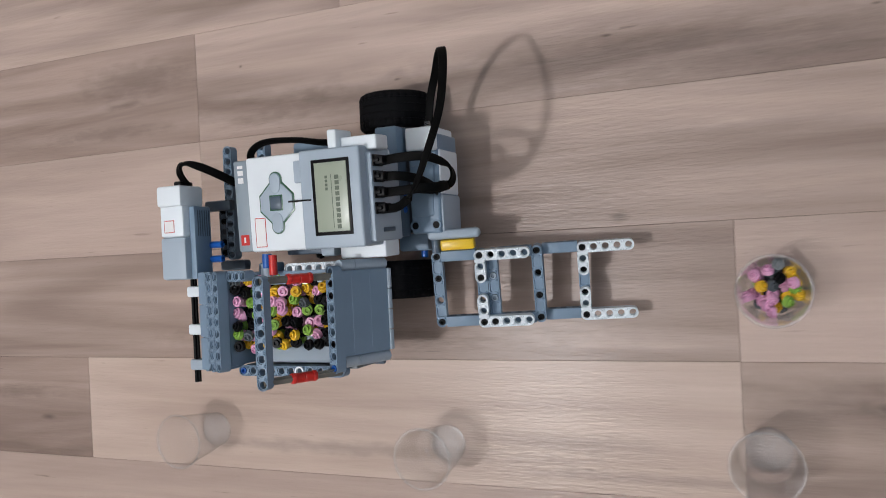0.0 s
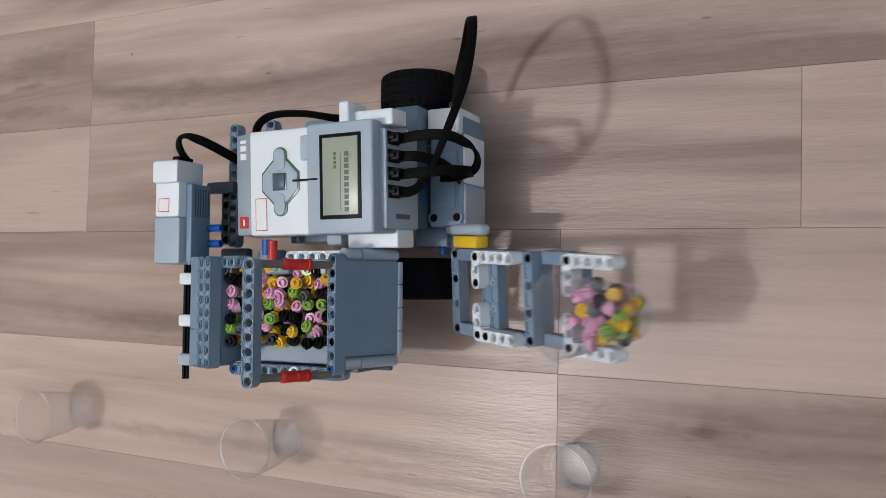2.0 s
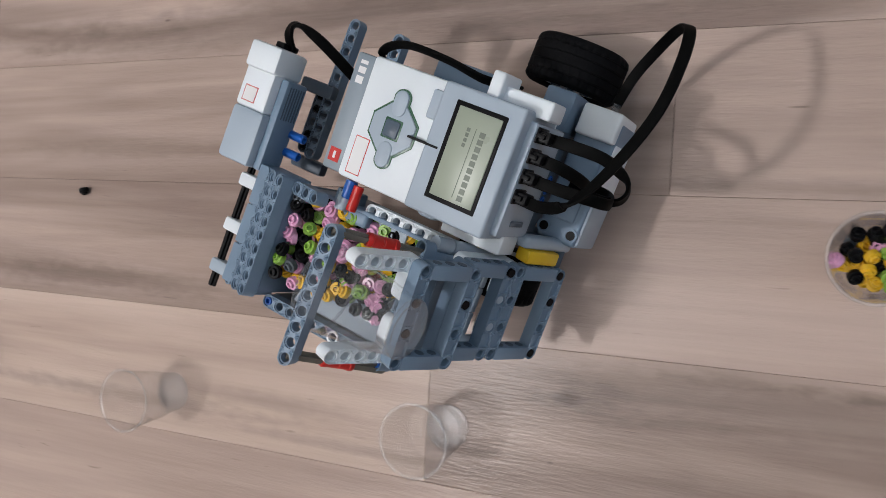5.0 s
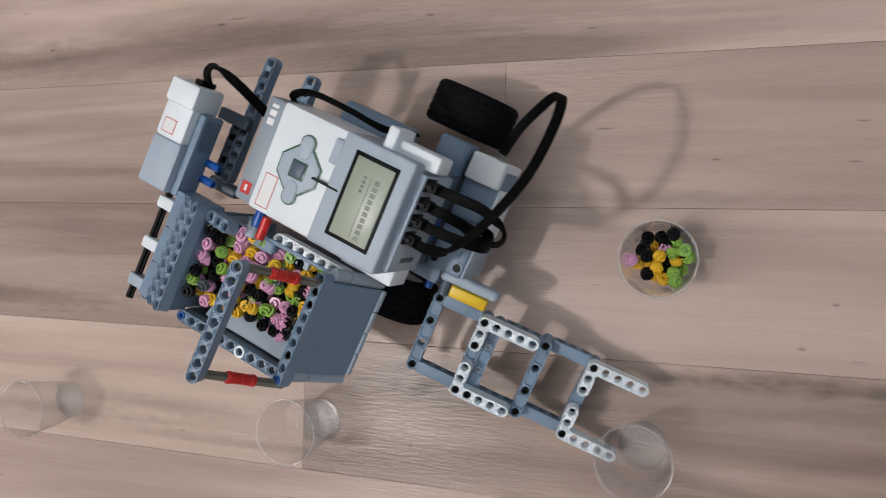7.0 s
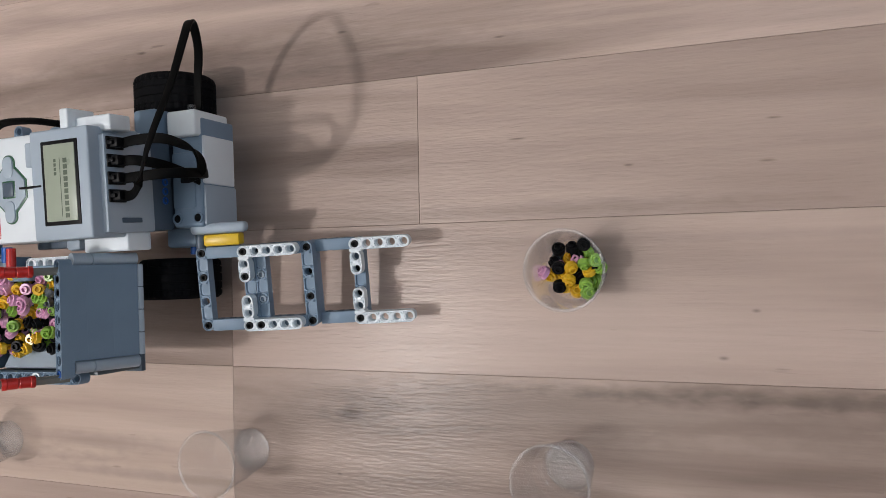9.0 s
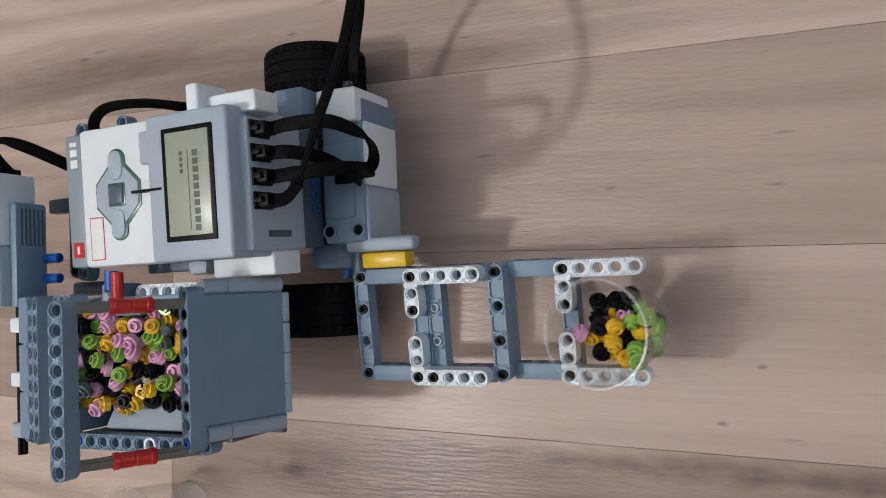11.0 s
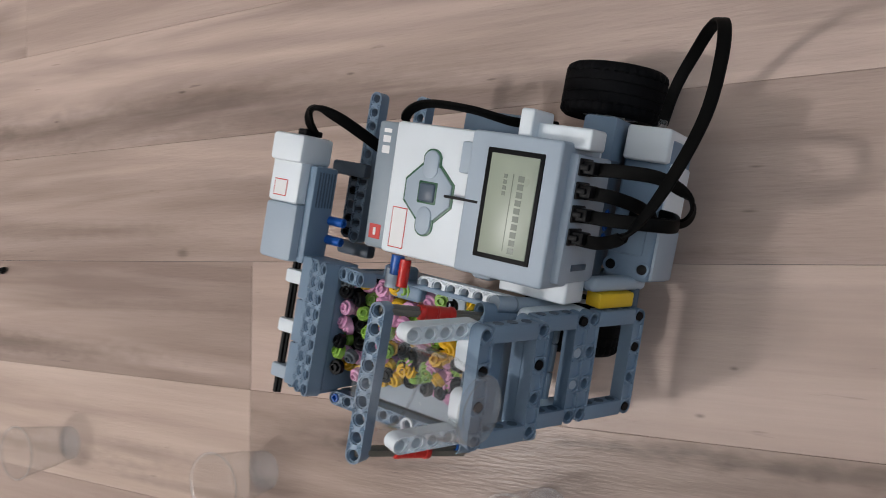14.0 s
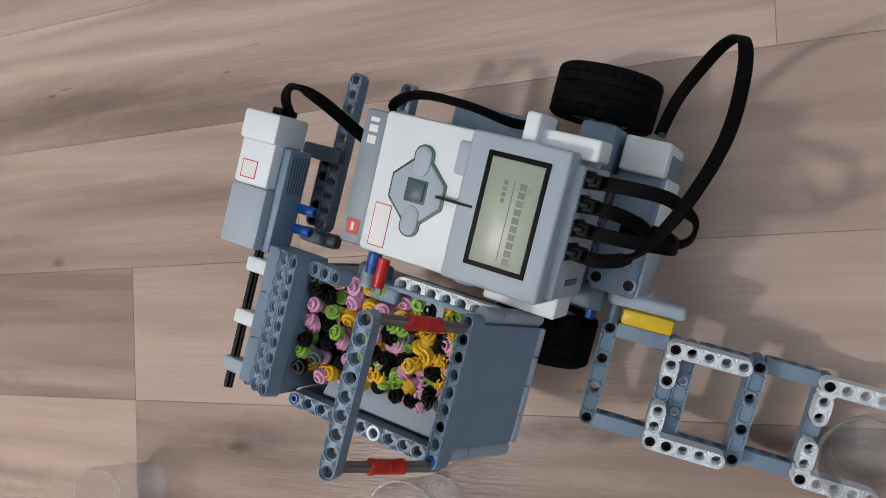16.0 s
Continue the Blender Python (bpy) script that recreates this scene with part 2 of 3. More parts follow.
def shared_part(key, make, name, material, parent, m, label=""):
    """Alike parts on one mesh."""
    k = (key, material.name)
    if k not in SHARED:
        SHARED[k] = mesh_of(make(), name, material)
    ob = new(name, SHARED[k])
    ob.parent = parent
    ob.matrix_local = m
    return tagged(ob, label)


def box(x0, x1, y0, y1, z0, z1, r=1.0, seg=2, bm=None):
    bm = bm or bmesh.new()
    got = bmesh.ops.create_cube(bm, size=1)["verts"]
    for v in got:
        v.co = Vector(((x0 + x1) / 2 + v.co.x * (x1 - x0), (y0 + y1) / 2 + v.co.y * (y1 - y0), (z0 + z1) / 2 + v.co.z * (z1 - z0)))
    if r:
        edges = list({e for v in got for e in v.link_edges})
        bmesh.ops.bevel(bm, geom=edges, offset=r, segments=seg, affect="EDGES", profile=0.5)
    return bm


def prism(outline, z0, z1, r=0.6, bm=None):
    """An upright prism on a 2D outline."""
    bm = bm or bmesh.new()
    low = [bm.verts.new((x, y, z0)) for x, y in outline]
    top = [bm.verts.new((x, y, z1)) for x, y in outline]
    bm.faces.new(low[::-1])
    cap = bm.faces.new(top)
    for i in range(len(outline)):
        j = (i + 1) % len(outline)
        bm.faces.new((low[i], low[j], top[j], top[i]))
    if r:
        bmesh.ops.bevel(bm, geom=list(cap.edges), offset=r, segments=2, affect="EDGES", profile=0.5)
    return bm


def lathe(profile, seg=24, bm=None, close=False):
    """Turn a profile of (radius, height) about z."""
    bm = bm or bmesh.new()
    rings = []
    for r, z in profile:
        if r < 1e-6:
            rings.append([bm.verts.new((0, 0, z))])
        else:
            rings.append([bm.verts.new((r * math.cos(2 * math.pi * i / seg), r * math.sin(2 * math.pi * i / seg), z)) for i in range(seg)])
    pairs = list(zip(rings, rings[1:]))
    if close:
        pairs.append((rings[-1], rings[0]))
    for a, b in pairs:
        for i in range(seg):
            j = (i + 1) % seg
            if len(a) == 1 and len(b) == 1:
                continue
            if len(a) == 1:
                bm.faces.new((a[0], b[i], b[j]))
            elif len(b) == 1:
                bm.faces.new((a[i], a[j], b[0]))
            else:
                bm.faces.new((a[i], a[j], b[j], b[i]))
    return bm


def beam_mesh(n, t=7.8, every=1):
    """A studless beam along x with n round holes 8 mm apart along z, the first at the origin: collared holes, a rim
    along the edge, and small hollows between the collars."""
    bm = bmesh.new()
    half, r_out, r_collar, r_rim, r_in, deep = t / 2, 3.8, 3.45, 3.0, 2.4, 0.9
    corner = math.degrees(math.atan2(r_out, 4.0))
    quarter = [0, 22, corner, 66]
    angles = [math.radians(a) for a in quarter + [90] + [180 - a for a in quarter[:0:-1]] + [180] + [180 + a for a in quarter[1:]] + [270] + [360 - a for a in quarter[:0:-1]]]
    seg = len(angles)

    def edge_point(i, a, inset=0.0):
        c, s = math.cos(a), math.sin(a)
        if (i == 0 and c < -1e-6) or (i == n - 1 and c > 1e-6):
            return (c * (r_out - inset), s * (r_out - inset))
        k = 1 / max(abs(c) / 4.0, abs(s) / (r_out - inset), 1e-9)
        return (c * k, s * k)

    for i in range(n):
        def is_corner(a):
            c = math.cos(a)
            if (i == 0 and c < 0) or (i == n - 1 and c > 0):
                return False
            return abs(abs(math.sin(a)) - math.sin(math.radians(corner))) < 1e-3

        loops = []
        for side in (1, -1):
            rows = [("edge", 0.0, half), ("edge", 0.75, half), ("edge", 1.1, half - 1.2)] if i % every else [("edge", 0.0, half), ("edge", 0.75, half), ("ring", r_collar, half), ("ring", r_rim, half), ("ring", r_rim, half - deep), ("ring", r_in, half - deep)]
            made = []
            for kind, value, z in rows:
                ring = []
                for a in angles:
                    x, y = edge_point(i, a, value) if kind == "edge" else (value * math.cos(a), value * math.sin(a))
                    zz = z
                    if kind == "edge" and value > 0 and is_corner(a) and i % every == 0:
                        zz = half - 1.1
                    ring.append(bm.verts.new((x + 8 * i, y, zz * side)))
                made.append(ring)
            loops.append(made)
        order = loops[0] + loops[1][::-1]
        middle = len(loops[0]) - 1 if i % every else -1
        if i % every:
            bm.faces.new(loops[0][-1])
            bm.faces.new(loops[1][-1][::-1])
        for step, (a, b) in enumerate(zip(order, order[1:] + order[:1])):
            if step == middle:
                continue
            last = a is order[-1]
            for j in range(seg):
                k = (j + 1) % seg
                if last:
                    # no wall where two cells meet
                    xs = [abs(v.co.x - 8 * i) for v in (a[j], a[k])]
                    inner = a[j].co.x > 8 * i and i < n - 1 or a[j].co.x < 8 * i and i > 0
                    if min(xs) > 3.99 and inner:
                        continue
                try:
                    bm.faces.new((a[j], a[k], b[k], b[j]))
                except ValueError:
                    pass
    bmesh.ops.remove_doubles(bm, verts=bm.verts, dist=0.01)
    return bm


def put_beam(n, parent, m, material=None, name="beam", label=""):
    return shared_part(("beam", n), lambda: beam_mesh(n), name, material or GREY, parent, m, label)


def pin_mesh(length=7.0, r=2.35):
    return lathe([(0, -length / 2), (r, -length / 2), (r, length / 2 - 0.3), (r - 0.3, length / 2), (1.5, length / 2), (1.4, length / 2 - 2.5), (0, length / 2 - 2.5)], 12)


def put_pin(parent, m, material=None, length=7.0):
    return shared_part(("pin", length), lambda: pin_mesh(length), "pin", material or BLACK, parent, m)


def axle_mesh(length, r=2.3):
    bm = bmesh.new()
    w = 0.9
    pts = [(r, -w), (r, w), (w, w), (w, r), (-w, r), (-w, w), (-r, w), (-r, -w), (-w, -w), (-w, -r), (w, -r), (w, -w)]
    return prism(pts, -length / 2, length / 2, 0, bm)


def sweep(points, wide, thick, sides=None, steps=7):
    """A flat ribbon cable through points (mm), its width along the given direction at each point."""
    pts = [Vector(p) for p in points]
    n = len(pts)
    line = []
    for i in range(n - 1):
        p0, p1, p2, p3 = pts[max(i - 1, 0)], pts[i], pts[i + 1], pts[min(i + 2, n - 1)]
        for s in range(steps if i < n - 2 else steps + 1):
            u = s / steps
            q = 0.5 * ((2 * p1) + (p2 - p0) * u + (2 * p0 - 5 * p1 + 4 * p2 - p3) * u * u + (3 * p1 - p0 - 3 * p2 + p3) * u ** 3)
            w = None
            if sides:
                w = Vector(sides[i]).lerp(Vector(sides[min(i + 1, n - 1)]), u)
            line.append((q, w))
    bm = bmesh.new()
    rings = []
    for i, (q, w) in enumerate(line):
        t = (line[min(i + 1, len(line) - 1)][0] - line[max(i - 1, 0)][0]).normalized()
        w = w if w is not None else Vector((0, 0, 1))
        w = (w - t * w.dot(t)).normalized()
        h = t.cross(w)
        ring = []
        for a in range(10):
            c, s = math.cos(2 * math.pi * a / 10), math.sin(2 * math.pi * a / 10)
            c = math.copysign(abs(c) ** 0.5, c)
            s = math.copysign(abs(s) ** 0.6, s)
            ring.append(bm.verts.new(q + w * (c * wide / 2) + h * (s * thick / 2)))
        rings.append(ring)
    for a, b in zip(rings, rings[1:]):
        for i in range(10):
            j = (i + 1) % 10
            bm.faces.new((a[i], a[j], b[j], b[i]))
    bm.faces.new(rings[0][::-1])
    bm.faces.new(rings[-1])
    return bm


def thing(name, label, category, group="", kind=""):
    ob = new(name)
    ob.empty_display_size = 0.02
    return tagged(ob, label, category, group, kind)


# ---------------------------------------------------------------- the room
def slab(name, x0, x1, y0, y1, z0, z1, material, kind="structure", label=""):
    ob = new(name, mesh_of(box(x0 * 1000, x1 * 1000, y0 * 1000, y1 * 1000, z0 * 1000, z1 * 1000, 0), name, material))
    return tagged(ob, label, "", "", kind)


# the walls and ceiling are unseen: they close the room and bounce the light
X0, X1, Y0, Y1, TOP = -2.1, 2.2, -1.7, 2.0, 2.8
slab("wall_west", X0 - 0.12, X0, Y0 - 0.12, Y1 + 0.12, -0.02, TOP, PAINT, label="plain white painted wall of the room")
slab("wall_south", X0, X1, Y0 - 0.12, Y0, -0.02, TOP, PAINT, label="plain white painted wall of the room")
slab("wall_north", X0, X1, Y1, Y1 + 0.12, -0.02, TOP, PAINT, label="plain white painted wall of the room")


def window_wall():
    """The east wall, with an assumed, unseen window opening cut through."""
    wy0, wy1, wz0, wz1 = -0.2, 1.4, 0.85, 2.25
    bm = bmesh.new()
    for a, b, c, d in ((Y0 - 0.12, wy0, -0.02, TOP), (wy1, Y1 + 0.12, -0.02, TOP), (wy0, wy1, -0.02, wz0), (wy0, wy1, wz1, TOP)):
        box(X1 * 1000, (X1 + 0.12) * 1000, a * 1000, b * 1000, c * 1000, d * 1000, 0, bm=bm)
    ob = new("wall_east", mesh_of(bm, "wall_east", PAINT))
    tagged(ob, "plain white painted wall with an assumed, unseen window opening", kind="structure")


window_wall()
slab("ceiling", X0 - 0.12, X1 + 0.12, Y0 - 0.12, Y1 + 0.12, TOP, TOP + 0.1, PAINT, label="plain white painted ceiling of the room")
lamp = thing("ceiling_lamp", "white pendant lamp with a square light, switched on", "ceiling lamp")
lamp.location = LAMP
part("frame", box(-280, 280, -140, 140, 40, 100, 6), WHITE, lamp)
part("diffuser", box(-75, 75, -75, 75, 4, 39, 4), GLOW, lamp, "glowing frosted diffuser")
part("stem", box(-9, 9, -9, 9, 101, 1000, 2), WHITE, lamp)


def build_floor():
    """Two-strip laminate: strips 98.5 mm wide along x, each strip a plank of its own."""
    pitch = 98.4
    # knots and dashes: place, half length, half width, depth of tone
    spots = {
        "pale": [(0.368, 0.151, 0.006, 0.0010, 0.45), (0.365, 0.127, 0.006, 0.0010, 0.4), (0.287, 0.129, 0.004, 0.0011, 0.4), (0.357, 0.042, 0.003, 0.0014, 0.4),
                 (0.217, 0.150, 0.008, 0.0009, 0.45), (0.339, 0.0146, 0.004, 0.0016, 0.45), (0.22, 0.105, 0.20, 0.006, 0.18), (0.30, 0.085, 0.26, 0.004, 0.10)],
        "mid": [(-0.078, 0.105, 0.009, 0.005, 0.4), (-0.25, 0.125, 0.22, 0.010, 0.16), (-0.30, 0.018, 0.25, 0.014, 0.26), (-0.10, 0.060, 0.2, 0.006, 0.14), (0.0, 0.16, 0.12, 0.006, 0.12)],
        "brown": [(0.0957, -0.029, 0.014, 0.006, 0.42), (0.105, -0.031, 0.05, 0.012, 0.2), (0.26, -0.022, 0.34, 0.022, 0.20), (0.45, -0.008, 0.32, 0.008, 0.40), (0.087, -0.071, 0.003, 0.0012, 0.4)],
        "cream": [(-0.30, -0.075, 0.22, 0.008, 0.26), (-0.12, -0.062, 0.10, 0.010, 0.16), (-0.02, -0.085, 0.20, 0.006, 0.2)],
        "streak": [(0.207, 0.216, 0.005, 0.0010, 0.45), (0.094, 0.233, 0.005, 0.0012, 0.45), (-0.081, 0.238, 0.005, 0.0014, 0.45), (-0.252, 0.228, 0.004, 0.0014, 0.45),
                   (-0.405, 0.259, 0.0025, 0.0018, 0.5), (-0.12, 0.218, 0.40, 0.026, 0.24), (-0.33, 0.224, 0.018, 0.012, 0.16), (-0.25, 0.230, 0.016, 0.010, 0.14), (-0.38, 0.21, 0.06, 0.006, 0.14)],
        "dark": [(-0.20, 0.03, 0.16, 0.008, 0.2), (-0.53, 0.262, 0.09, 0.022, 0.26), (-0.54, 0.240, 0.03, 0.005, 0.3), (-0.56, 0.215, 0.10, 0.008, 0.28), (-0.70, -0.035, 0.08, 0.008, 0.3), (-0.66, -0.06, 0.012, 0.004, 0.4)],
    }
    tones = {
        "pale": wood("laminate_pale", (0.540, 0.416, 0.357), (0.399, 0.299, 0.256), 1.0, 0.6, spots["pale"]),
        "mid": wood("laminate_mid", (0.500, 0.383, 0.328), (0.285, 0.210, 0.178), 4.0, 0.7, spots["mid"]),
        "cream": wood("laminate_cream", (0.590, 0.462, 0.392), (0.430, 0.322, 0.268), 17.0, 0.7, spots["cream"]),
        "dark": wood("laminate_dark", (0.450, 0.337, 0.288), (0.225, 0.161, 0.133), 9.0, 0.8, spots["dark"]),
        "streak": wood("laminate_streaked", (0.590, 0.455, 0.392), (0.280, 0.207, 0.176), 13.0, 0.8, spots["streak"]),
        "brown": wood("laminate_brown", (0.478, 0.362, 0.306), (0.240, 0.175, 0.146), 21.0, 0.8, spots["brown"]),
    }
    base = slab("floor", X0, X1, Y0, Y1, -0.03, -0.0082, DARK, label="laminate floor of pale greyish wood planks")
    known = {0: [(-1206, "mid"), (0, "pale"), (1206, "mid")],
             -1: [(-603, "cream"), (0, "brown"), (603, "pale")],
             1: [(-454, "mid"), (150, "pale"), (754, "mid")],
             2: [(-454, "streak"), (452, "pale")],
             3: [(-302, "pale"), (600, "streak")],
             -2: [(-830, "pale"), (302, "mid")]}
    left = {0: "mid", -1: "dark", 1: "pale", 2: "dark", 3: "streak", -2: "mid"}
    rng = random.Random(5)
    names = list(tones)
    for row in range(int(Y0 * 1000 // pitch), int(Y1 * 1000 // pitch) + 1):
        y0, y1 = max(row * pitch, Y0 * 1000), min((row + 1) * pitch, Y1 * 1000)
        if y1 - y0 < 5:
            continue
        cuts = known.get(row)
        if not cuts:
            s = rng.uniform(-1900, -1400)
            cuts = []
            while s < X1 * 1000 - 100:
                cuts.append((s, rng.choice(names)))
                s += 603
        edges = [(X0 * 1000, left.get(row, rng.choice(names)))] + cuts
        for (a, tone), nxt in zip(edges, edges[1:] + [(X1 * 1000, "")]):
            b = nxt[0]
            bm = bmesh.new()
            g, c = 0.08, 0.22
            low = [bm.verts.new(p) for p in ((a + g, y0 + g, -8), (b - g, y0 + g, -8), (b - g, y1 - g, -8), (a + g, y1 - g, -8))]
            mid = [bm.verts.new(p) for p in ((a + g, y0 + g, -c), (b - g, y0 + g, -c), (b - g, y1 - g, -c), (a + g, y1 - g, -c))]
            top = [bm.verts.new(p) for p in ((a + g + c, y0 + g + c, 0), (b - g - c, y0 + g + c, 0), (b - g - c, y1 - g - c, 0), (a + g + c, y1 - g - c, 0))]
            bm.faces.new(top)
            for lo, hi in ((low, mid), (mid, top)):
                for i in range(4):
                    j = (i + 1) % 4
                    bm.faces.new((lo[i], lo[j], hi[j], hi[i]))
            part("plank", bm, tones[tone], base)


build_floor()

# ---------------------------------------------------------------- the robot
robot = thing("toy_robot", "wheeled toy robot of grey and white beams with a fork", "robot")


def build_brick():
    body = part("control_brick", box(-32, 60, 0.5, 66, 86, 128.5, 2.0), WHITE, robot, "white programmable brick with a screen and buttons",
                mm_pose(10, 33, 128, 2.6, -1.2, 0) @ mm_pose(-10, -33, -128))
    part("end_strip", box(-44.2, -32.2, 1, 65, 88, 126.5, 1.4), STRIP, body, "grey end strip with pale marks")
    # raised grey screen surround, notched at one side
    part("screen_surround", box(14, 60.5, 0.5, 66.5, 90, 131.5, 1.6, 3), PALE, body, "light grey screen surround")
    part("surround_tab", box(8.5, 20, 45.5, 60.5, 120, 130.6, 1.2), PALE, body)
    part("bezel", box(23.8, 52.8, 9.2, 59.5, 131, 132.2, 0.5), BLACK, body)
    part("screen", box(26.5, 51.0, 11.6, 57.2, 131.6, 132.7, 0.2), SCREEN, body, "grey-green liquid crystal screen, lit by the room")
    # the words on the display are a name: plain bars
    for i in range(10):
        y = 48.5 - i * 3.6
        part("text_bar", box(41.8, 44.9, y - 2.7, y, 132.72, 132.80, 0), INK, body)
    part("text_line", box(39.0, 39.4, 14, 49, 132.72, 132.80, 0), INK, body)
    for i in range(4):
        y = 48.5 - i * 2.6
        part("text_bar", box(34.4, 36.2, y - 1.9, y, 132.72, 132.80, 0), INK, body)
    # buttons
    def octo(cx, cy, hx, hy, cut):
        return [(cx - hx, cy - cut), (cx - cut, cy - hy), (cx + cut, cy - hy), (cx + hx, cy - cut), (cx + hx, cy + cut), (cx + cut, cy + hy), (cx - cut, cy + hy), (cx - hx, cy + cut)]
    cx, cy = -7.5, 33.5
    part("button_trim", prism(octo(cx, cy, 14.3, 13.8, 5.6), 127, 129.0, 0.3), GREEN_LINE, body, "dark greenish clear trim round the buttons")
    part("button_pad", prism(octo(cx, cy, 13.2, 12.7, 5.0), 127, 129.7, 0.5), PALE, body, "grey direction buttons")
    for s in (-1, 1):
        pill = [(cx + 4.3 * math.cos(a), cy + s * 13.6 + 4.3 * math.sin(a) + (2.6 if math.sin(a) > 0 else -2.6)) for a in [2 * math.pi * (i + 0.5) / 20 for i in range(20)]]
        part("button_trim", prism([(cx + (x - cx) * 1.2, cy + s * 13.6 + (y - cy - s * 13.6) * 1.12) for x, y in pill], 127, 129.3, 0.2), GREEN_LINE, body)
        part("button", prism(pill, 127, 130.4, 0.8), PALE, body)
    part("button_trim", box(cx - 5.6, cx + 5.6, cy - 5.6, cy + 5.6, 127, 130.0, 0.8), GREEN_LINE, body)
    part("centre_button", box(cx - 4.6, cx + 4.6, cy - 4.6, cy + 4.6, 127, 131.0, 1.2), DARK, body, "dark grey centre button")
    part("trim_line", box(3.6, 22, cy - 0.6, cy + 0.6, 126, 131.75, 0), BLACK, body)
    # stickers and the small red emblem
    part("sticker_edge", box(-27.3, -18.3, 3.7, 24.0, 127, 128.60, 0), RED, body)
    part("sticker", box(-26.8, -18.8, 4.2, 23.5, 127, 128.72, 0), LABEL, body, "blank white sticker with a red outline")
    part("emblem", box(-41.6, -34.6, 5.6, 13.0, 125, 126.75, 0), RED, body, "small red square emblem with a pale shape")
    part("emblem_mark", box(-38.9, -37.4, 7.4, 11.2, 126, 126.9, 0), LABEL, body)
    for y0, y1 in ((50, 54.5), (55.5, 59.5), (60.4, 63)):
        part("strip_mark", box(-40.6, -36.0, y0 - 1, y1 - 1.6, 126, 126.62, 0), LABEL, body)
    # sockets with plugs in the end that faces forwards
    part("socket_face", box(58, 64.5, 3, 62, 84, 123, 1.6), PALE, body)
    for y in (56.5, 46, 35.5, 25):
        part("socket", box(62, 65.4, y - 3.9, y + 3.9, 108, 121.5, 0.6), BLACK, body)
        part("plug", box(62, 71, y - 2.9, y + 2.9, 110, 119.5, 0.8), BLACK, body)
        part("plug_clip", box(64, 69, y - 1.3, y + 1.3, 119.6, 121.4, 0.5), BLACK, body)
    part("card_slot", box(64, 65.2, 9, 12, 96, 112, 0.4), DARK, body)
    # side rails below the top
    part("side_rail", box(37, 68, 64, 73.5, 104, 121, 1.3, 3), WHITE, body, "white rounded side connector")
    part("rail_post", box(34.5, 41.5, 64, 79.0, 106, 127, 1.3, 3), WHITE, body)
    part("side_rail", box(26, 62, -8, 3.5, 86, 106, 1.2, 3), WHITE, body, "white rounded side connector")
    part("rail_peg", box(8, 20, -6, 2, 84, 104, 2.5), PALE, body)
    part("under_block", box(-30, 60, 4, 62, 62, 86, 1.5), DARK, body)
    part("under_beam", box(-24, 6, -4, 2, 82, 98, 1.0), DARK, body)


def build_side_motor():
    """The medium motor at the back, on its cross beams."""
    body = part("rear_motor", box(-105, -84, 14, 50, 107, 129.5, 2.0), WHITE, robot, "white and grey motor with a blank sticker", mm_pose(-2.5, 0.5, 2))
    part("motor_cap", box(-104.5, -82.5, 36, 51, 108, 133, 2.0), WHITE, body)
    part("motor_grip", box(-106, -83.5, -17, 14, 105, 129.0, 2.2), PALE, body, "grey lower half of the motor")
    part("motor_side", box(-84.2, -78.5, -17, 36, 105, 123.5, 1.6), GREY, body, "blue-grey vented side")
    for i in range(6):
        z = 120 - i * 2.4
        part("vent", box(-79.2, -78.3, 14, 33, z - 0.45, z + 0.45, 0), DARK, body)
    part("sticker_edge", box(-101.2, -92.0, 17.2, 26.2, 128, 129.62, 0), RED, body)
    part("sticker", box(-100.7, -92.5, 17.7, 25.7, 128, 129.74, 0), LABEL, body)
    part("plug", box(-94, -88, 51, 54.5, 112, 126, 1), BLACK, body)
    for y in (-3, 7.5):
        part("blue_pin", pin_mesh(13, 2.6), BLUE, body, m=mm_pose(-75, y, 106, 0, 90))
    put_beam(11, robot, mm_pose(-82, 0, 80, 0, 0, 90), GREY, "cross_beam")
    put_beam(5, robot, mm_pose(-88, 2, 80, 0, 0, 90), DARK, "cross_beam")
    for y in (2, 10, 26, 34):
        put_pin(robot, mm_pose(-88, y, 80), BLACK, 8.4)
    part("stub_beam", box(-100, -76, 34, 42, 84, 91, 1.5), DARK, robot)
    part("corner_bracket", box(-98, -74, -12, -4, 70, 78, 2), DARK, robot, "dark grey corner bracket")
    put_beam(4, robot, mm_pose(-49, 56, 82, 0, 0, 90), GREY, "side_beam")
    part("spar", box(-76, -30, 4, 14, 60, 72, 1.5), DARK, robot)
    part("side_motor_top", box(-20, 24, 66, 80, 60, 88, 3), GREY, robot, "grey motor flank under the brick")


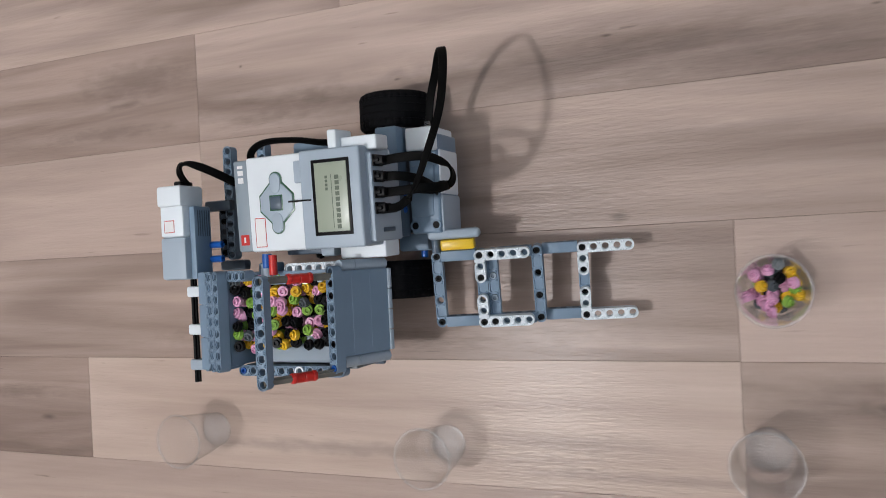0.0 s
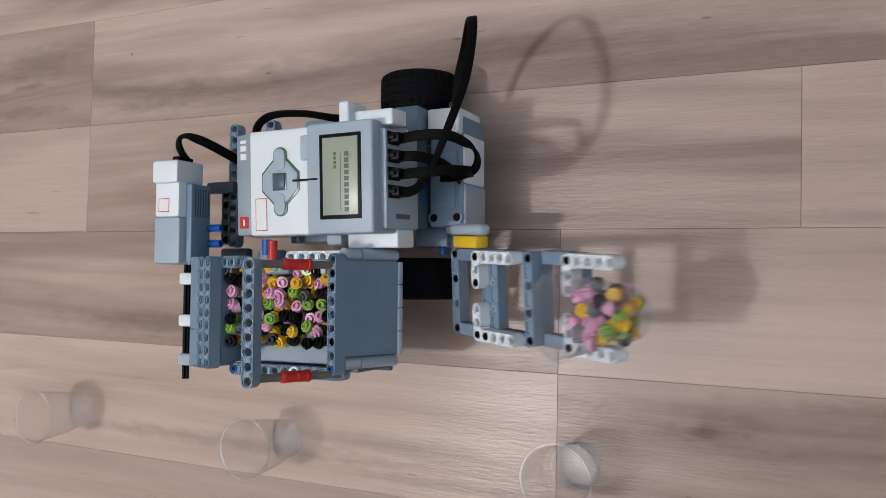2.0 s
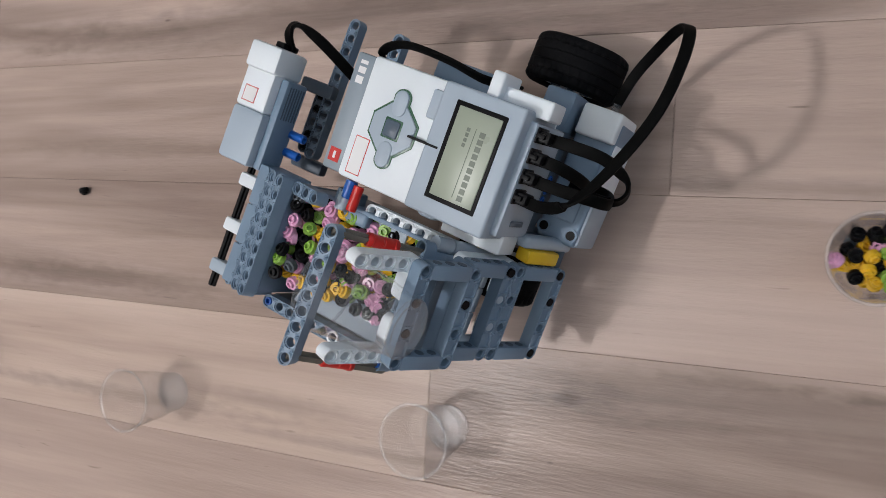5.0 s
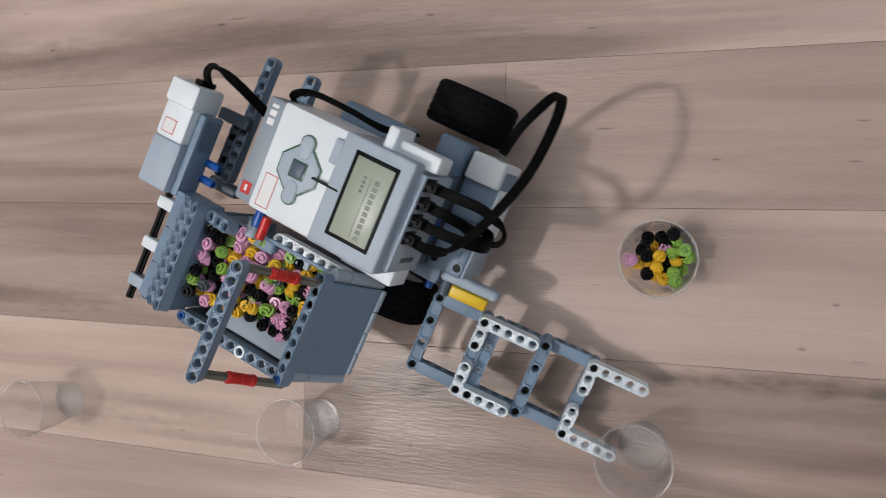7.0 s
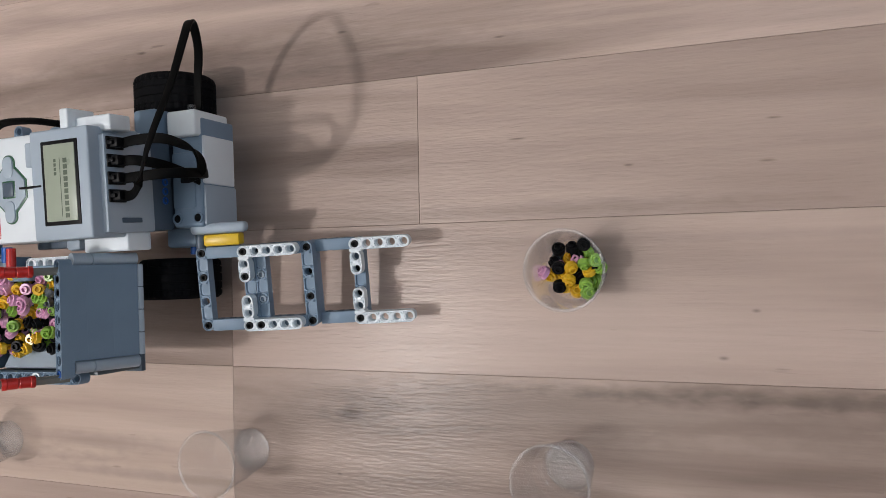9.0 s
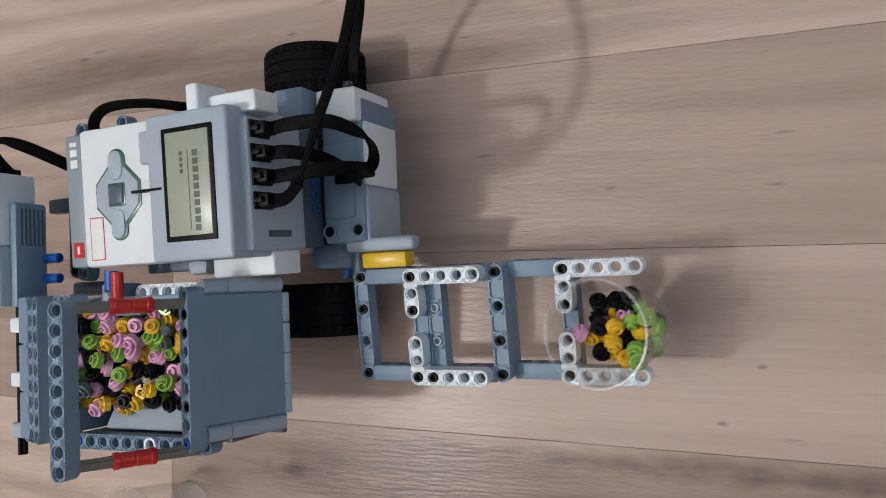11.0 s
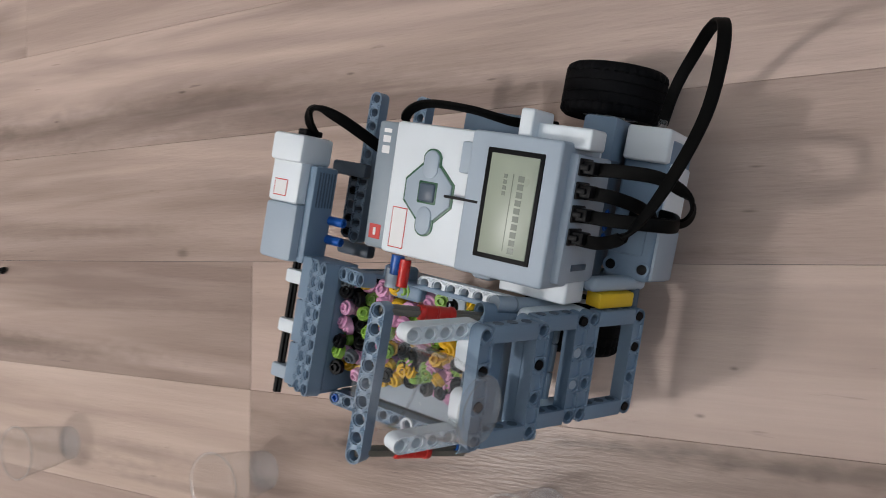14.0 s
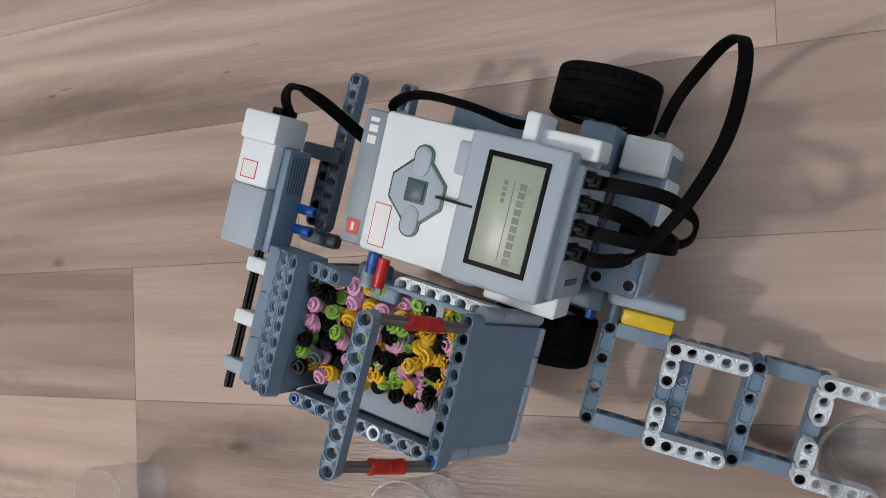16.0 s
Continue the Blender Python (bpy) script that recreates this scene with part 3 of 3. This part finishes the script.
def build_drive():
    """Two drive motors below the brick, and the wheels."""
    body = part("drive_motor", box(62.5, 86, 8, 80, 28, 64, 2.2, 3), GREY, robot, "grey and white drive motor")
    part("motor_cap", box(63, 85.5, 67, 84, 34, 69, 1.6, 3), WHITE, body, "white motor cap")
    part("motor_flank", box(81, 87.2, 36, 68, 30, 62.6, 1.5), WHITE, body)
    part("flank_cover", box(81.4, 87.6, 9, 35.6, 29, 62.0, 1.5), PALE, body, "light grey motor cover")
    part("plug_clip", box(76, 80, 80, 88.5, 60, 64, 0.8), PANE, body, "clear cable plug")
    part("motor_rib", box(64, 83, 44, 57, 58, 66.5, 1.5), GREY, body)
    part("motor_rib", box(63, 81.5, 20, 42, 58, 65.2, 2.0), GREY, body)
    for x in (66, 82.3):
        part("hole_collar", lathe([(2.7, -3), (3.9, -3), (3.9, 0.7), (2.7, 0.7)], 18, close=True), GREY, body, m=mm_pose(x, 14, 64))
        part("pin_hole", lathe([(0, 0.3), (2.6, 0.3), (2.6, -2), (0, -2)], 14), BLACK, body, m=mm_pose(x, 14, 64))
    part("motor_back", box(-30, 52, 10, 66, 24, 62, 3.0), DARK, body)
    part("motor_shoulder", box(42, 60, 64, 86, 50, 76, 2), GREY, body)
    part("motor_shoulder", box(46, 70, -4, 9, 34, 52, 2), GREY, body)
    for y in (26, 32, 38):
        part("blue_pin", pin_mesh(9, 2.6), BLUE, body, m=mm_pose(57.5, y, 70, 0, 90))
    part("blue_pin", pin_mesh(8, 2.6), BLUE, body, m=mm_pose(64, -5, 46, 90))
    made = []
    for y in (103, -25):
        prof = [(16, -13), (25, -14), (27.2, -12.5)]
        for g in (-8.5, -3.4, 2.6, 8.0):
            prof += [(28, g - 1.6), (28, g - 0.5), (27.2, g - 0.4), (27.2, g + 0.4), (28, g + 0.5)]
        prof += [(28, 11.2), (27.2, 12.5), (25, 14), (16, 13)]
        bm = lathe(prof, 96, close=True)
        # shoulder blocks: every other step of the outer bands is cut back
        for v in bm.verts:
            r = math.hypot(v.co.x, v.co.y)
            step = int(round(math.atan2(v.co.y, v.co.x) / (2 * math.pi) * 96)) % 96
            if abs(v.co.z) > 6.4 and r > 27 and step % 3 == 0:
                k = (r - 0.9) / r
                v.co.x, v.co.y = v.co.x * k, v.co.y * k
        wheel = part("wheel", bm, RUBBER, robot, "black rubber tyre with fine grooves", mm_pose(37, y, 28, 90))
        part("rim", lathe([(0, -10), (10, -11), (16.2, -12), (16.2, 12), (10, 11), (0, 10)], 32), WHITE, wheel)
        for i in range(6):
            a = math.pi / 3 * i
            part("rim_hole", box(8, 13, -2, 2, 10.4, 12.4, 0.6), DARK, wheel, m=Matrix.Rotation(a, 4, "Z"))
        made.append((wheel, y))
    part("rear_caster", lathe([(0, -10), (6, -8), (9.4, -4), (10, 0), (9.4, 4), (6, 8), (0, 10)], 20), DARK, robot, m=mm_pose(-40, 33, 10))
    part("caster_post", box(-46, -34, 27, 39, 18, 62, 2), DARK, robot)
    return made


def build_hopper():
    """An open box, tipped 19 degrees back; its own axes lie along its walls."""
    tip = 19.0
    hop = part("hopper", box(-58, 38, -85, -14, 66, 70, 1), DARK, robot, "open grey hopper of beams and panels")
    for i in range(3):
        put_beam(9, hop, mm_pose(-67.5, -47.5, 124.5, 0, -tip - 3, 0) @ mm_pose((i - 1) * 8.0, 32, 0, 0, 0, -90))
    back = mm_pose(-57.5, -47, 130.5, 0, -3, 0)
    part("back_wall", box(-1.2, 1.4, -33, 33, -60, -7.0, 0.6), GREY, hop, m=back)
    for i in range(3):
        part("back_brick", box(-24, 0.3, -35 + i * 23.6, -12 + i * 23.6, -22, -4.2, 0.8), GREY, hop, m=back)
    front = mm_pose(35.0, -46.8, 129.5, 0, -tip, 0)
    put_beam(9, hop, front @ mm_pose(0, 32, 0, 0, 0, -90))
    panel = part("front_panel", box(-0.5, 2.6, -25, 32, -45, -4.0, 0.4), GREY, hop, "blue-grey panel of flat plates", front)
    for i in range(5):
        part("panel_plate", box(2.5, 3.5 + 0.12 * (i % 2), -25, 32, -12.2 - i * 8.2, -4.0 - i * 8.2, 0), GREY, panel)
    part("front_lining", box(-3.8, -0.7, -30, 33, -46, -4.0, 0.4), DARK, hop, m=front)
    for i in range(4):
        part("panel_tile", box(1.6, 4.6, -25 + i * 14.3, -11.1 + i * 14.3, -48.6, -45.2, 0.7), PALE, hop, m=front)
    for y in (-29.0, 35.5):
        part("panel_tube", lathe([(0, -46), (3.9, -46), (3.9, -17.2), (3.2, -17), (3.2, -16.4), (3.9, -16.2), (3.9, -5), (0, -5)], 18), PALE, hop, m=front @ mm_pose(-0.5, y, 0))
    # raised bar on red-sleeved rods
    put_beam(9, hop, mm_pose(9.2, -18.5, 174.5, 0, 0, -90) @ pose(0, 0, 0, -4))
    d = Vector((35.0 - 9.2, 0, 129.5 - 173.0))
    lean = math.degrees(math.atan2(d.x, d.z))
    for y in (-18.0, -81.5):
        m = mm_pose((9.2 + 35.0) / 2, y, (173.0 + 129.5) / 2, 0, lean, 0)
        part("rod", axle_mesh(d.length + 4), ROD, hop, "brown-grey cross axle", m)
        part("sleeve", lathe([(0, -8.8), (3.2, -8.8), (3.6, -8.2), (3.6, -6.4), (3.3, -6.0), (3.3, -0.6), (3.0, -0.3), (3.0, 0.3), (3.3, 0.6), (3.3, 6.0), (3.6, 6.4), (3.6, 8.2), (3.2, 8.8), (0, 8.8)], 14), RED, hop, "red axle connector", m)
    # side walls
    part("side_ramp", box(-42, 32, -2, 27, -1.2, 1.2, 0.4), PALE, hop, "grey sloping plate", mm_pose(0, -77, 105, -32))
    part("side_plate", box(-56, 36, -83, -80.6, 70, 106, 0.4), SHADE, hop, "dark grey side plate")
    part("side_pane", box(-46, 34, -78.5, -76.5, 74, 103, 0.4), PANE, hop, "clear side panel")
    put_beam(11, hop, mm_pose(-53, -84, 110.5, 0, 0, 0))
    put_beam(3, hop, mm_pose(-50, -15.5, 124, 0, -tip, 0))
    put_beam(7, hop, mm_pose(-12, -12.2, 107.5, 0, 0, 0), WHITE)
    part("inner_wall", box(-50, 32, -16, -13.5, 66, 112, 0.8), GREY, hop)
    part("upright", box(-36, -24, -15, -7, 98, 114, 1.5), GREY, hop)
    part("slope", box(-10, 10, -23, -16.2, 97, 104, 1.2), PALE, hop)
    part("blue_pin", pin_mesh(10, 3.4), BLUE, hop, m=mm_pose(-27.5, -6, 115, 90))
    part("red_pin", pin_mesh(14, 2.9), RED, hop, m=mm_pose(-20.5, -9, 118, 90))
    part("bracket", box(-32, -12, -23, -14.5, 105, 112.5, 2.2, 3), GREY, hop, "grey rounded bracket")
    part("bracket_tube", lathe([(2.4, -5), (4.0, -5), (4.0, 5), (2.4, 5)], 18, close=True), PALE, hop, m=mm_pose(-29, -13, 114, 90))
    part("foot_beam", box(-46, 36, -82, -76.6, 64, 70, 0.6), GREY, hop)
    put_pin(hop, front @ mm_pose(0, -32, 0.2), BLUE, 8.2)
    put_pin(hop, mm_pose(-53, -84, 110.5), BLUE, 8.4)
    part("bush", lathe([(2.5, -1), (3.7, -1), (3.7, 5.2), (2.5, 5.2)], 18, close=True), WHITE, hop, "white bush", mm_pose(-5, -84, 110.5))
    for k in (1, 2, 6):
        put_pin(hop, front @ mm_pose(0, 32 - 8 * k * 1.0, 0), BLACK, 7.0)
    part("long_axle", axle_mesh(78), BLACK, hop, "black cross axle", mm_pose(-96, -54, 112, 90))
    for y, mat in ((-26, WHITE), (-54, WHITE), (-80, PALE)):
        part("connector", box(-100, -76, y - 4, y + 4, 108, 116, 1.6), mat, hop)


def build_arm():
    """The fork: three open frames and four corner beams on one axle, in the arm's own space."""
    arm = part("fork_arm", lathe([(0, 27), (3.2, 27), (3.2, 42), (0, 42)], 16), DARK, robot, "hinged fork of grey frames and white corner beams")
    for v in arm.data.vertices:
        v.co = Vector((v.co.x, v.co.z, v.co.y))
    u0, w0, v0 = -0.2, -2.9, 24.0

    def frame5x7(u, w):
        """Bars with holes across, plain bars along."""
        for du in (0, 32):
            shared_part(("frame_bar",), lambda: beam_mesh(7, every=2), "frame_bar", GREY, arm, mm_pose(u0 + u + du, v0, w0 + w, 0, 0, -90))
        for v in (0, -48):
            part("frame_side", box(u0 + u + 3.4, u0 + u + 28.6, v0 + v - 3.8, v0 + v + 3.8, w0 + w - 3.9, w0 + w + 3.9, 0.5), GREY, arm)
            for k in (8, 16, 24):
                part("side_hole", lathe([(0, -4.05), (2.5, -4.05), (2.5, 4.05), (0, 4.05)], 12), DARK, arm, m=mm_pose(u0 + u + k, v0 + v, w0 + w, 90))

    frame5x7(0, 0)
    frame5x7(40, 0)
    frame5x7(72, -8)
    for u, w in ((32, 8), (104, 0)):
        for v, s in ((0, -1), (-48, 1)):
            put_beam(5, arm, mm_pose(u0 + u, v0 + v, w0 + w), WHITE, "corner_beam")
            put_beam(2, arm, mm_pose(u0 + u, v0 + v + s * 8, w0 + w, 0, 0, 90 * s), WHITE, "corner_beam")
            part("corner_web", box(u0 + u - 3.6, u0 + u + 3.6, v0 + v + min(s * 3.0, s * 5.0), v0 + v + max(s * 3.0, s * 5.0), w0 + w - 3.7, w0 + w + 3.7, 0), WHITE, arm)
    for u, v, w in ((0, 0, 0), (0, 48, 0), (0, 16, 0), (32, 0, 8), (32, 48, 8), (32, 16, 8), (40, 48, 8), (72, 0, 0), (72, 48, 0), (72, 32, 0), (104, 0, 0), (104, 48, 0), (40, 0, -1), (72, 16, -8), (104, 16, -8), (104, 32, -8)):
        put_pin(arm, mm_pose(u0 + u, v0 - v, w0 + w), BLACK, 8.0)
    for v in (16, 32):
        put_pin(arm, mm_pose(u0 + 40, v0 - v, w0 + 0.6), PALE, 8.0)
    # drive link with its yellow spacer
    part("drive_link", box(-5, 33, 36.5, 43.5, -4, 5, 2.8, 3), PALE, arm, "grey drive link")
    part("spacer", box(4, 28.5, 28.5, 36.2, -5, 5, 1.4), YELLOW, arm, "yellow spacer block")
    return arm


def build_cables():
    up = (0, 0, 1)
    part("flat_cable", sweep([(66, 25, 115), (80, 25.5, 119), (95, 33, 130), (108, 54, 135), (115, 84, 126), (113, 112, 112), (107, 129, 98), (98, 130, 82), (88, 121, 66), (79, 106, 56), (74, 88, 50)], 6.0, 1.8,
                             [(0, 1, 0), (0.1, 1, 0.1), (0.7, 0.3, 0.8), (1, -0.3, 0.4), (1, -0.4, 0.3), (1, -0.3, 0.2), (1, 0, 0), (1, 0, 0.1), (1, 0, 0), (1, 0, 0), (1, 0, 0)]), CORD, robot, "black flat cable in a wide loop")
    part("flat_cable", sweep([(66, 56.5, 115), (82, 57.5, 117), (99, 57, 112), (109, 50, 99), (105, 41, 88), (90, 38, 80), (72, 40, 66)], 6.2, 2.0,
                             [(0, 1, 0), (0, 1, 0.1), (0.2, 1, 0.3), (0.1, 0.2, 1), (0.2, 0.4, 1), (0, 1, 0.6), (0, 1, 0)]), CORD, robot, "black flat cable in a low loop")
    part("flat_cable", sweep([(66, 46, 115), (78, 46, 115), (87, 44, 104), (88, 41, 84), (84, 38, 64)], 6.2, 2.0, [(0, 1, 0), (0, 1, 0), (0.2, 1, 0.2), (0.1, 1, 0), (0, 1, 0)]), CORD, robot)
    part("flat_cable", sweep([(66, 35.5, 115), (82, 36, 116), (97, 37, 111), (104, 38, 98), (96, 41, 72), (86, 42, 64)], 6.2, 2.0, [(0, 1, 0), (0, 1, 0), (0, 1, 0.1), (0, 1, 0.2), (0, 1, 0.2), (0, 1, 0)]), CORD, robot)
    part("flat_cable", sweep([(-91, 53, 120), (-89, 60, 129), (-82, 66, 134), (-70, 63, 128), (-58, 52, 104), (-52, 44, 84)], 6.2, 2.4, [(1, 0, 0), (1, 0, 0.3), (0.8, -0.2, 0.8), (0.3, 1, 0.3), (0.3, 1, 0), (0.3, 1, 0)]), CORD, robot, "black flat cable in a short arch")
    part("flat_cable", sweep([(-44, 62, 96), (-38, 70, 114), (-20, 76, 124), (4, 76, 122), (22, 74, 108), (32, 78, 86)], 5.5, 2.2, [(1, 0, 0), (0, 0.3, 1), (0, 0.5, 1), (0, 0.5, 1), (0, 0.5, 1), (1, 0, 0)]), CORD, robot)


build_brick()
build_side_motor()
wheels = build_drive()
build_hopper()
arm = build_arm()
build_cables()

# ---------------------------------------------------------------- cups
def cup_wall():
    return lathe([(14.9, 0.6), (15.4, 9.5), (16.4, 10.3), (17.6, 19.2), (18.4, 20.0), (18.1, 20.9), (21.9, 50.6), (21.4, 50.6), (17.6, 21.0), (17.8, 20.0), (17.1, 19.2), (15.9, 10.6), (14.9, 9.8), (14.4, 1.0)], 56, close=True)


def cup_base():
    return lathe([(0, 1.5), (2, 1.3), (11.6, 1.6), (12.4, 0.2), (14.3, 0), (15.0, 0.8), (14.6, 2.4), (12.2, 2.6), (2, 2.2), (0, 2.4)], 56)


def cup_rim():
    return lathe([(21.9, 50.4), (23.0, 50.7), (23.3, 51.4), (22.9, 52.0), (21.9, 52.0), (21.4, 51.4)], 56, close=True)


MILKY = clear("milky_cup_plastic", (0.955, 0.96, 0.965), 0.26, 0.07)
CUP_PARTS = [("cup_wall", mesh_of(cup_wall(), "cup_wall", CLEAR)), ("cup_base", mesh_of(cup_base(), "cup_base", MILKY)), ("cup_rim", mesh_of(cup_rim(), "cup_rim", MILKY))]


def cup(x, y, label):
    ob = thing("plastic_cup", label, "cup", "clear plastic cups")
    ob.location = (x, y, 0)
    for name, data in CUP_PARTS:
        new(name, data).parent = ob
    return ob


for x, y in ((-0.450, -0.064), (-0.2225, -0.0665), (0.0155, -0.0590)):
    cup(x, y, "small empty clear plastic cup standing on the floor")
cup_a = cup(0.0245, 0.0515, "small clear plastic cup that the fork lifts and empties")
cup_b = cup(0.2585, 0.0670, "small clear plastic cup of coloured pieces lifted by the fork")


# ---------------------------------------------------------------- round pieces
def piece_mesh():
    """A round one-stud plate: a short drum with a hollow stud on it."""
    return lathe([(0, 0), (3.95, 0), (3.95, 3.0), (3.7, 3.2), (2.45, 3.2), (2.4, 4.7), (2.2, 4.9), (1.5, 4.9), (1.4, 3.4), (0, 3.4)], 14)


COLOURS = [(BLACK, "black", 0.26), (PINK, "pink", 0.50), (GOLD, "orange-yellow", 0.76), (LIME, "lime green", 0.93), (SMOKE, "clear smoke-grey", 1.01)]
PIECES = {}
for mat, word, _w in COLOURS:
    PIECES[word] = mesh_of(piece_mesh(), "round_piece", mat)


def piece(word, m, where):
    ob = new("round_piece", PIECES[word])
    ob.matrix_world = m
    return tagged(ob, "round %s toy piece %s" % (word, where), "toy piece", "round pieces")


def pick(rng):
    r = rng.random()
    return next(w for _m, w, lim in COLOURS if r < lim)


RIDERS = []     # pieces that lie in the hopper: object, pose in the robot's space
rng = random.Random(11)
# heap in the hopper: a sloping surface of loose pieces, three rough layers
for layer in range(3):
    x = -51.0
    while x < 30:
        y = -66.0
        while y < -18:
            px, py = x + rng.uniform(-1.7, 1.7), y + rng.uniform(-1.7, 1.7)
            z = 100 - layer * 5.5 + 0.36 * max(0, -px - 4) - 0.05 * max(0, px) - 0.10 * max(0, -54 - py) + rng.uniform(-2.5, 2.5)
            m = mm_pose(px, py, z, rng.uniform(-32, 32), rng.uniform(-32, 32), rng.uniform(0, 360))
            word = pick(rng)
            if layer < 2 or rng.random() < 0.5:
                RIDERS.append((piece(word, robot_pose(0) @ m, "heaped in the hopper"), m))
            y += 7.7
        x += 7.7
# black filler under the loose pieces: the shade between them put into its colour
def heap_shade_core():
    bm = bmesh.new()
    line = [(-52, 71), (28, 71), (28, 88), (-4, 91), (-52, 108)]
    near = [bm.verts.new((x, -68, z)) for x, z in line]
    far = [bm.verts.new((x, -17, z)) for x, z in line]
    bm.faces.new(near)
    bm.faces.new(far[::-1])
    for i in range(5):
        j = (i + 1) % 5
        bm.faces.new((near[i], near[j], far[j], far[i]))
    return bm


part("heap_shade_core", heap_shade_core(), BLACK, robot, "black filler standing for the shaded depth of the heap")

LOADS = []      # pieces in the two cups: object, pose in the cup, its cup's number, landing place in the robot's space
for number, weights in ((0, None), (1, None)):
    rng = random.Random(29 + number)
    for i in range(60):
        level = i // 12
        a = i * 2.4 + rng.uniform(-0.4, 0.4)
        r = (12.0 + level * 1.3) * math.sqrt(((i % 12) + 0.4) / 12.0)
        m = mm_pose(r * math.cos(a), r * math.sin(a), 3 + level * 5.6 + rng.uniform(-1, 1), rng.uniform(-60, 60), rng.uniform(-60, 60), rng.uniform(0, 360))
        word = pick(rng)
        if number == 0 and word == "black" and rng.random() < 0.6:
            word = rng.choice(("pink", "pink", "lime green", "orange-yellow"))
        if number == 1 and r * math.cos(a) > 3 and rng.random() < 0.75:
            word = "lime green"
        elif number == 1 and word == "lime green":
            word = "black"
        land = mm_pose(rng.uniform(-40, 22), rng.uniform(-68, -24), rng.uniform(97, 104), rng.uniform(-60, 60), rng.uniform(-60, 60), rng.uniform(0, 360))
        home = (0.0245, 0.0515) if number == 0 else (0.2585, 0.0670)
        LOADS.append((piece(word, pose(*home, 0) @ m, "carried in a clear cup"), m, number, land))
lost = piece("black", pose(-0.330, 0.0905, 0.004, 90, 0, 20), "lying lost on the floor")


# ---------------------------------------------------------------- what moves
def cup_pose(number, t):
    """A cup stands, is pushed and lifted between the tines, where it swings a little back as the arm turns over."""
    low = pose(*PIVOT, ARM_LEAN, 0, ARM_YAW) @ pose(0, 0, 0, 0, -ARM_DOWN, 0)
    high = pose(*PIVOT, ARM_LEAN, 0, ARM_YAW) @ pose(0, 0, 0, 0, -ARM_UP, 0)
    held_low = low.inverted() @ Vector((*CUP_IN_ROBOT, 0))
    held_high = high.inverted() @ Vector((0.0600, -0.0495, 0.1650))
    home, meet, leave = ((pose(0.0245, 0.0515, 0), 1.0, 6.6), (pose(0.2585, 0.0670, 0), 10.2, 99))[number]
    if t <= meet:
        return home
    if t >= leave:
        return pose(*CUP_SET_DOWN, 0)
    lift = between(ARM_ROWS, t)[0] - ARM_DOWN
    share = lift / (ARM_UP - ARM_DOWN)
    at = arm_pose(t) @ held_low.lerp(held_high, share)
    m = robot_pose(t) @ pose(*at, 2.0 * share, -95.0 * share, 0)
    if lift < 0.5:
        m.translation.z = 0
    return m


def motions():
    times = sorted({r[0] for r in ROBOT_ROWS})
    walk(robot, [(t, robot_pose(t)) for t in times])
    walk(arm, [(t, arm_pose(t)) for t, _a in ARM_ROWS])
    # wheels roll with the ground that passes below each of them
    steps = [i * 0.2 for i in range(81)]
    for wheel, y in wheels:
        turn, rows, last = 0.0, [], None
        for t in steps:
            m = robot_pose(t)
            hub = m @ Vector((0.037, y * MM, 0))
            if last is not None:
                ahead = m.to_3x3() @ Vector((1, 0, 0))
                turn += (hub - last).dot(ahead) / 0.028
            last = hub
            rows.append((t, mm_pose(37, y, 28, 0, math.degrees(turn), 0) @ pose(0, 0, 0, 90)))
        walk(wheel, rows)
    # the two cups that are used
    for number, ob in ((0, cup_a), (1, cup_b)):
        busy = {0.0, 16.0} | set(times) | {r[0] for r in ARM_ROWS} | {1.0, 6.6, 10.2}
        walk(ob, [(t, cup_pose(number, t)) for t in sorted(busy)])
    for ob, m in RIDERS:
        walk(ob, [(t, robot_pose(t) @ m) for t in times])
    for i, (ob, m, number, land) in enumerate(LOADS):
        tip = (2.57, 11.85)[number] + (i % 7) * 0.02
        fall = tip + 0.22 + (i % 5) * 0.03
        rows = [(t, cup_pose(number, t) @ m) for t in sorted({0.0} | set(times) | {r[0] for r in ARM_ROWS}) if t < tip]
        start = cup_pose(number, tip) @ m
        rows.append((tip, start))
        mouth = cup_pose(number, fall) @ mm_pose(m.translation.x * 700, m.translation.y * 700, 50)
        end = robot_pose(fall) @ land
        rows.append(((tip + fall) / 2, Matrix.Translation(mouth.translation.lerp(end.translation, 0.25)) @ start.to_quaternion().slerp(end.to_quaternion(), 0.4).to_matrix().to_4x4()))
        rows.append((fall, end))
        rows += [(t, robot_pose(t) @ land) for t in times if t > fall + 0.05]
        walk(ob, rows)


motions()
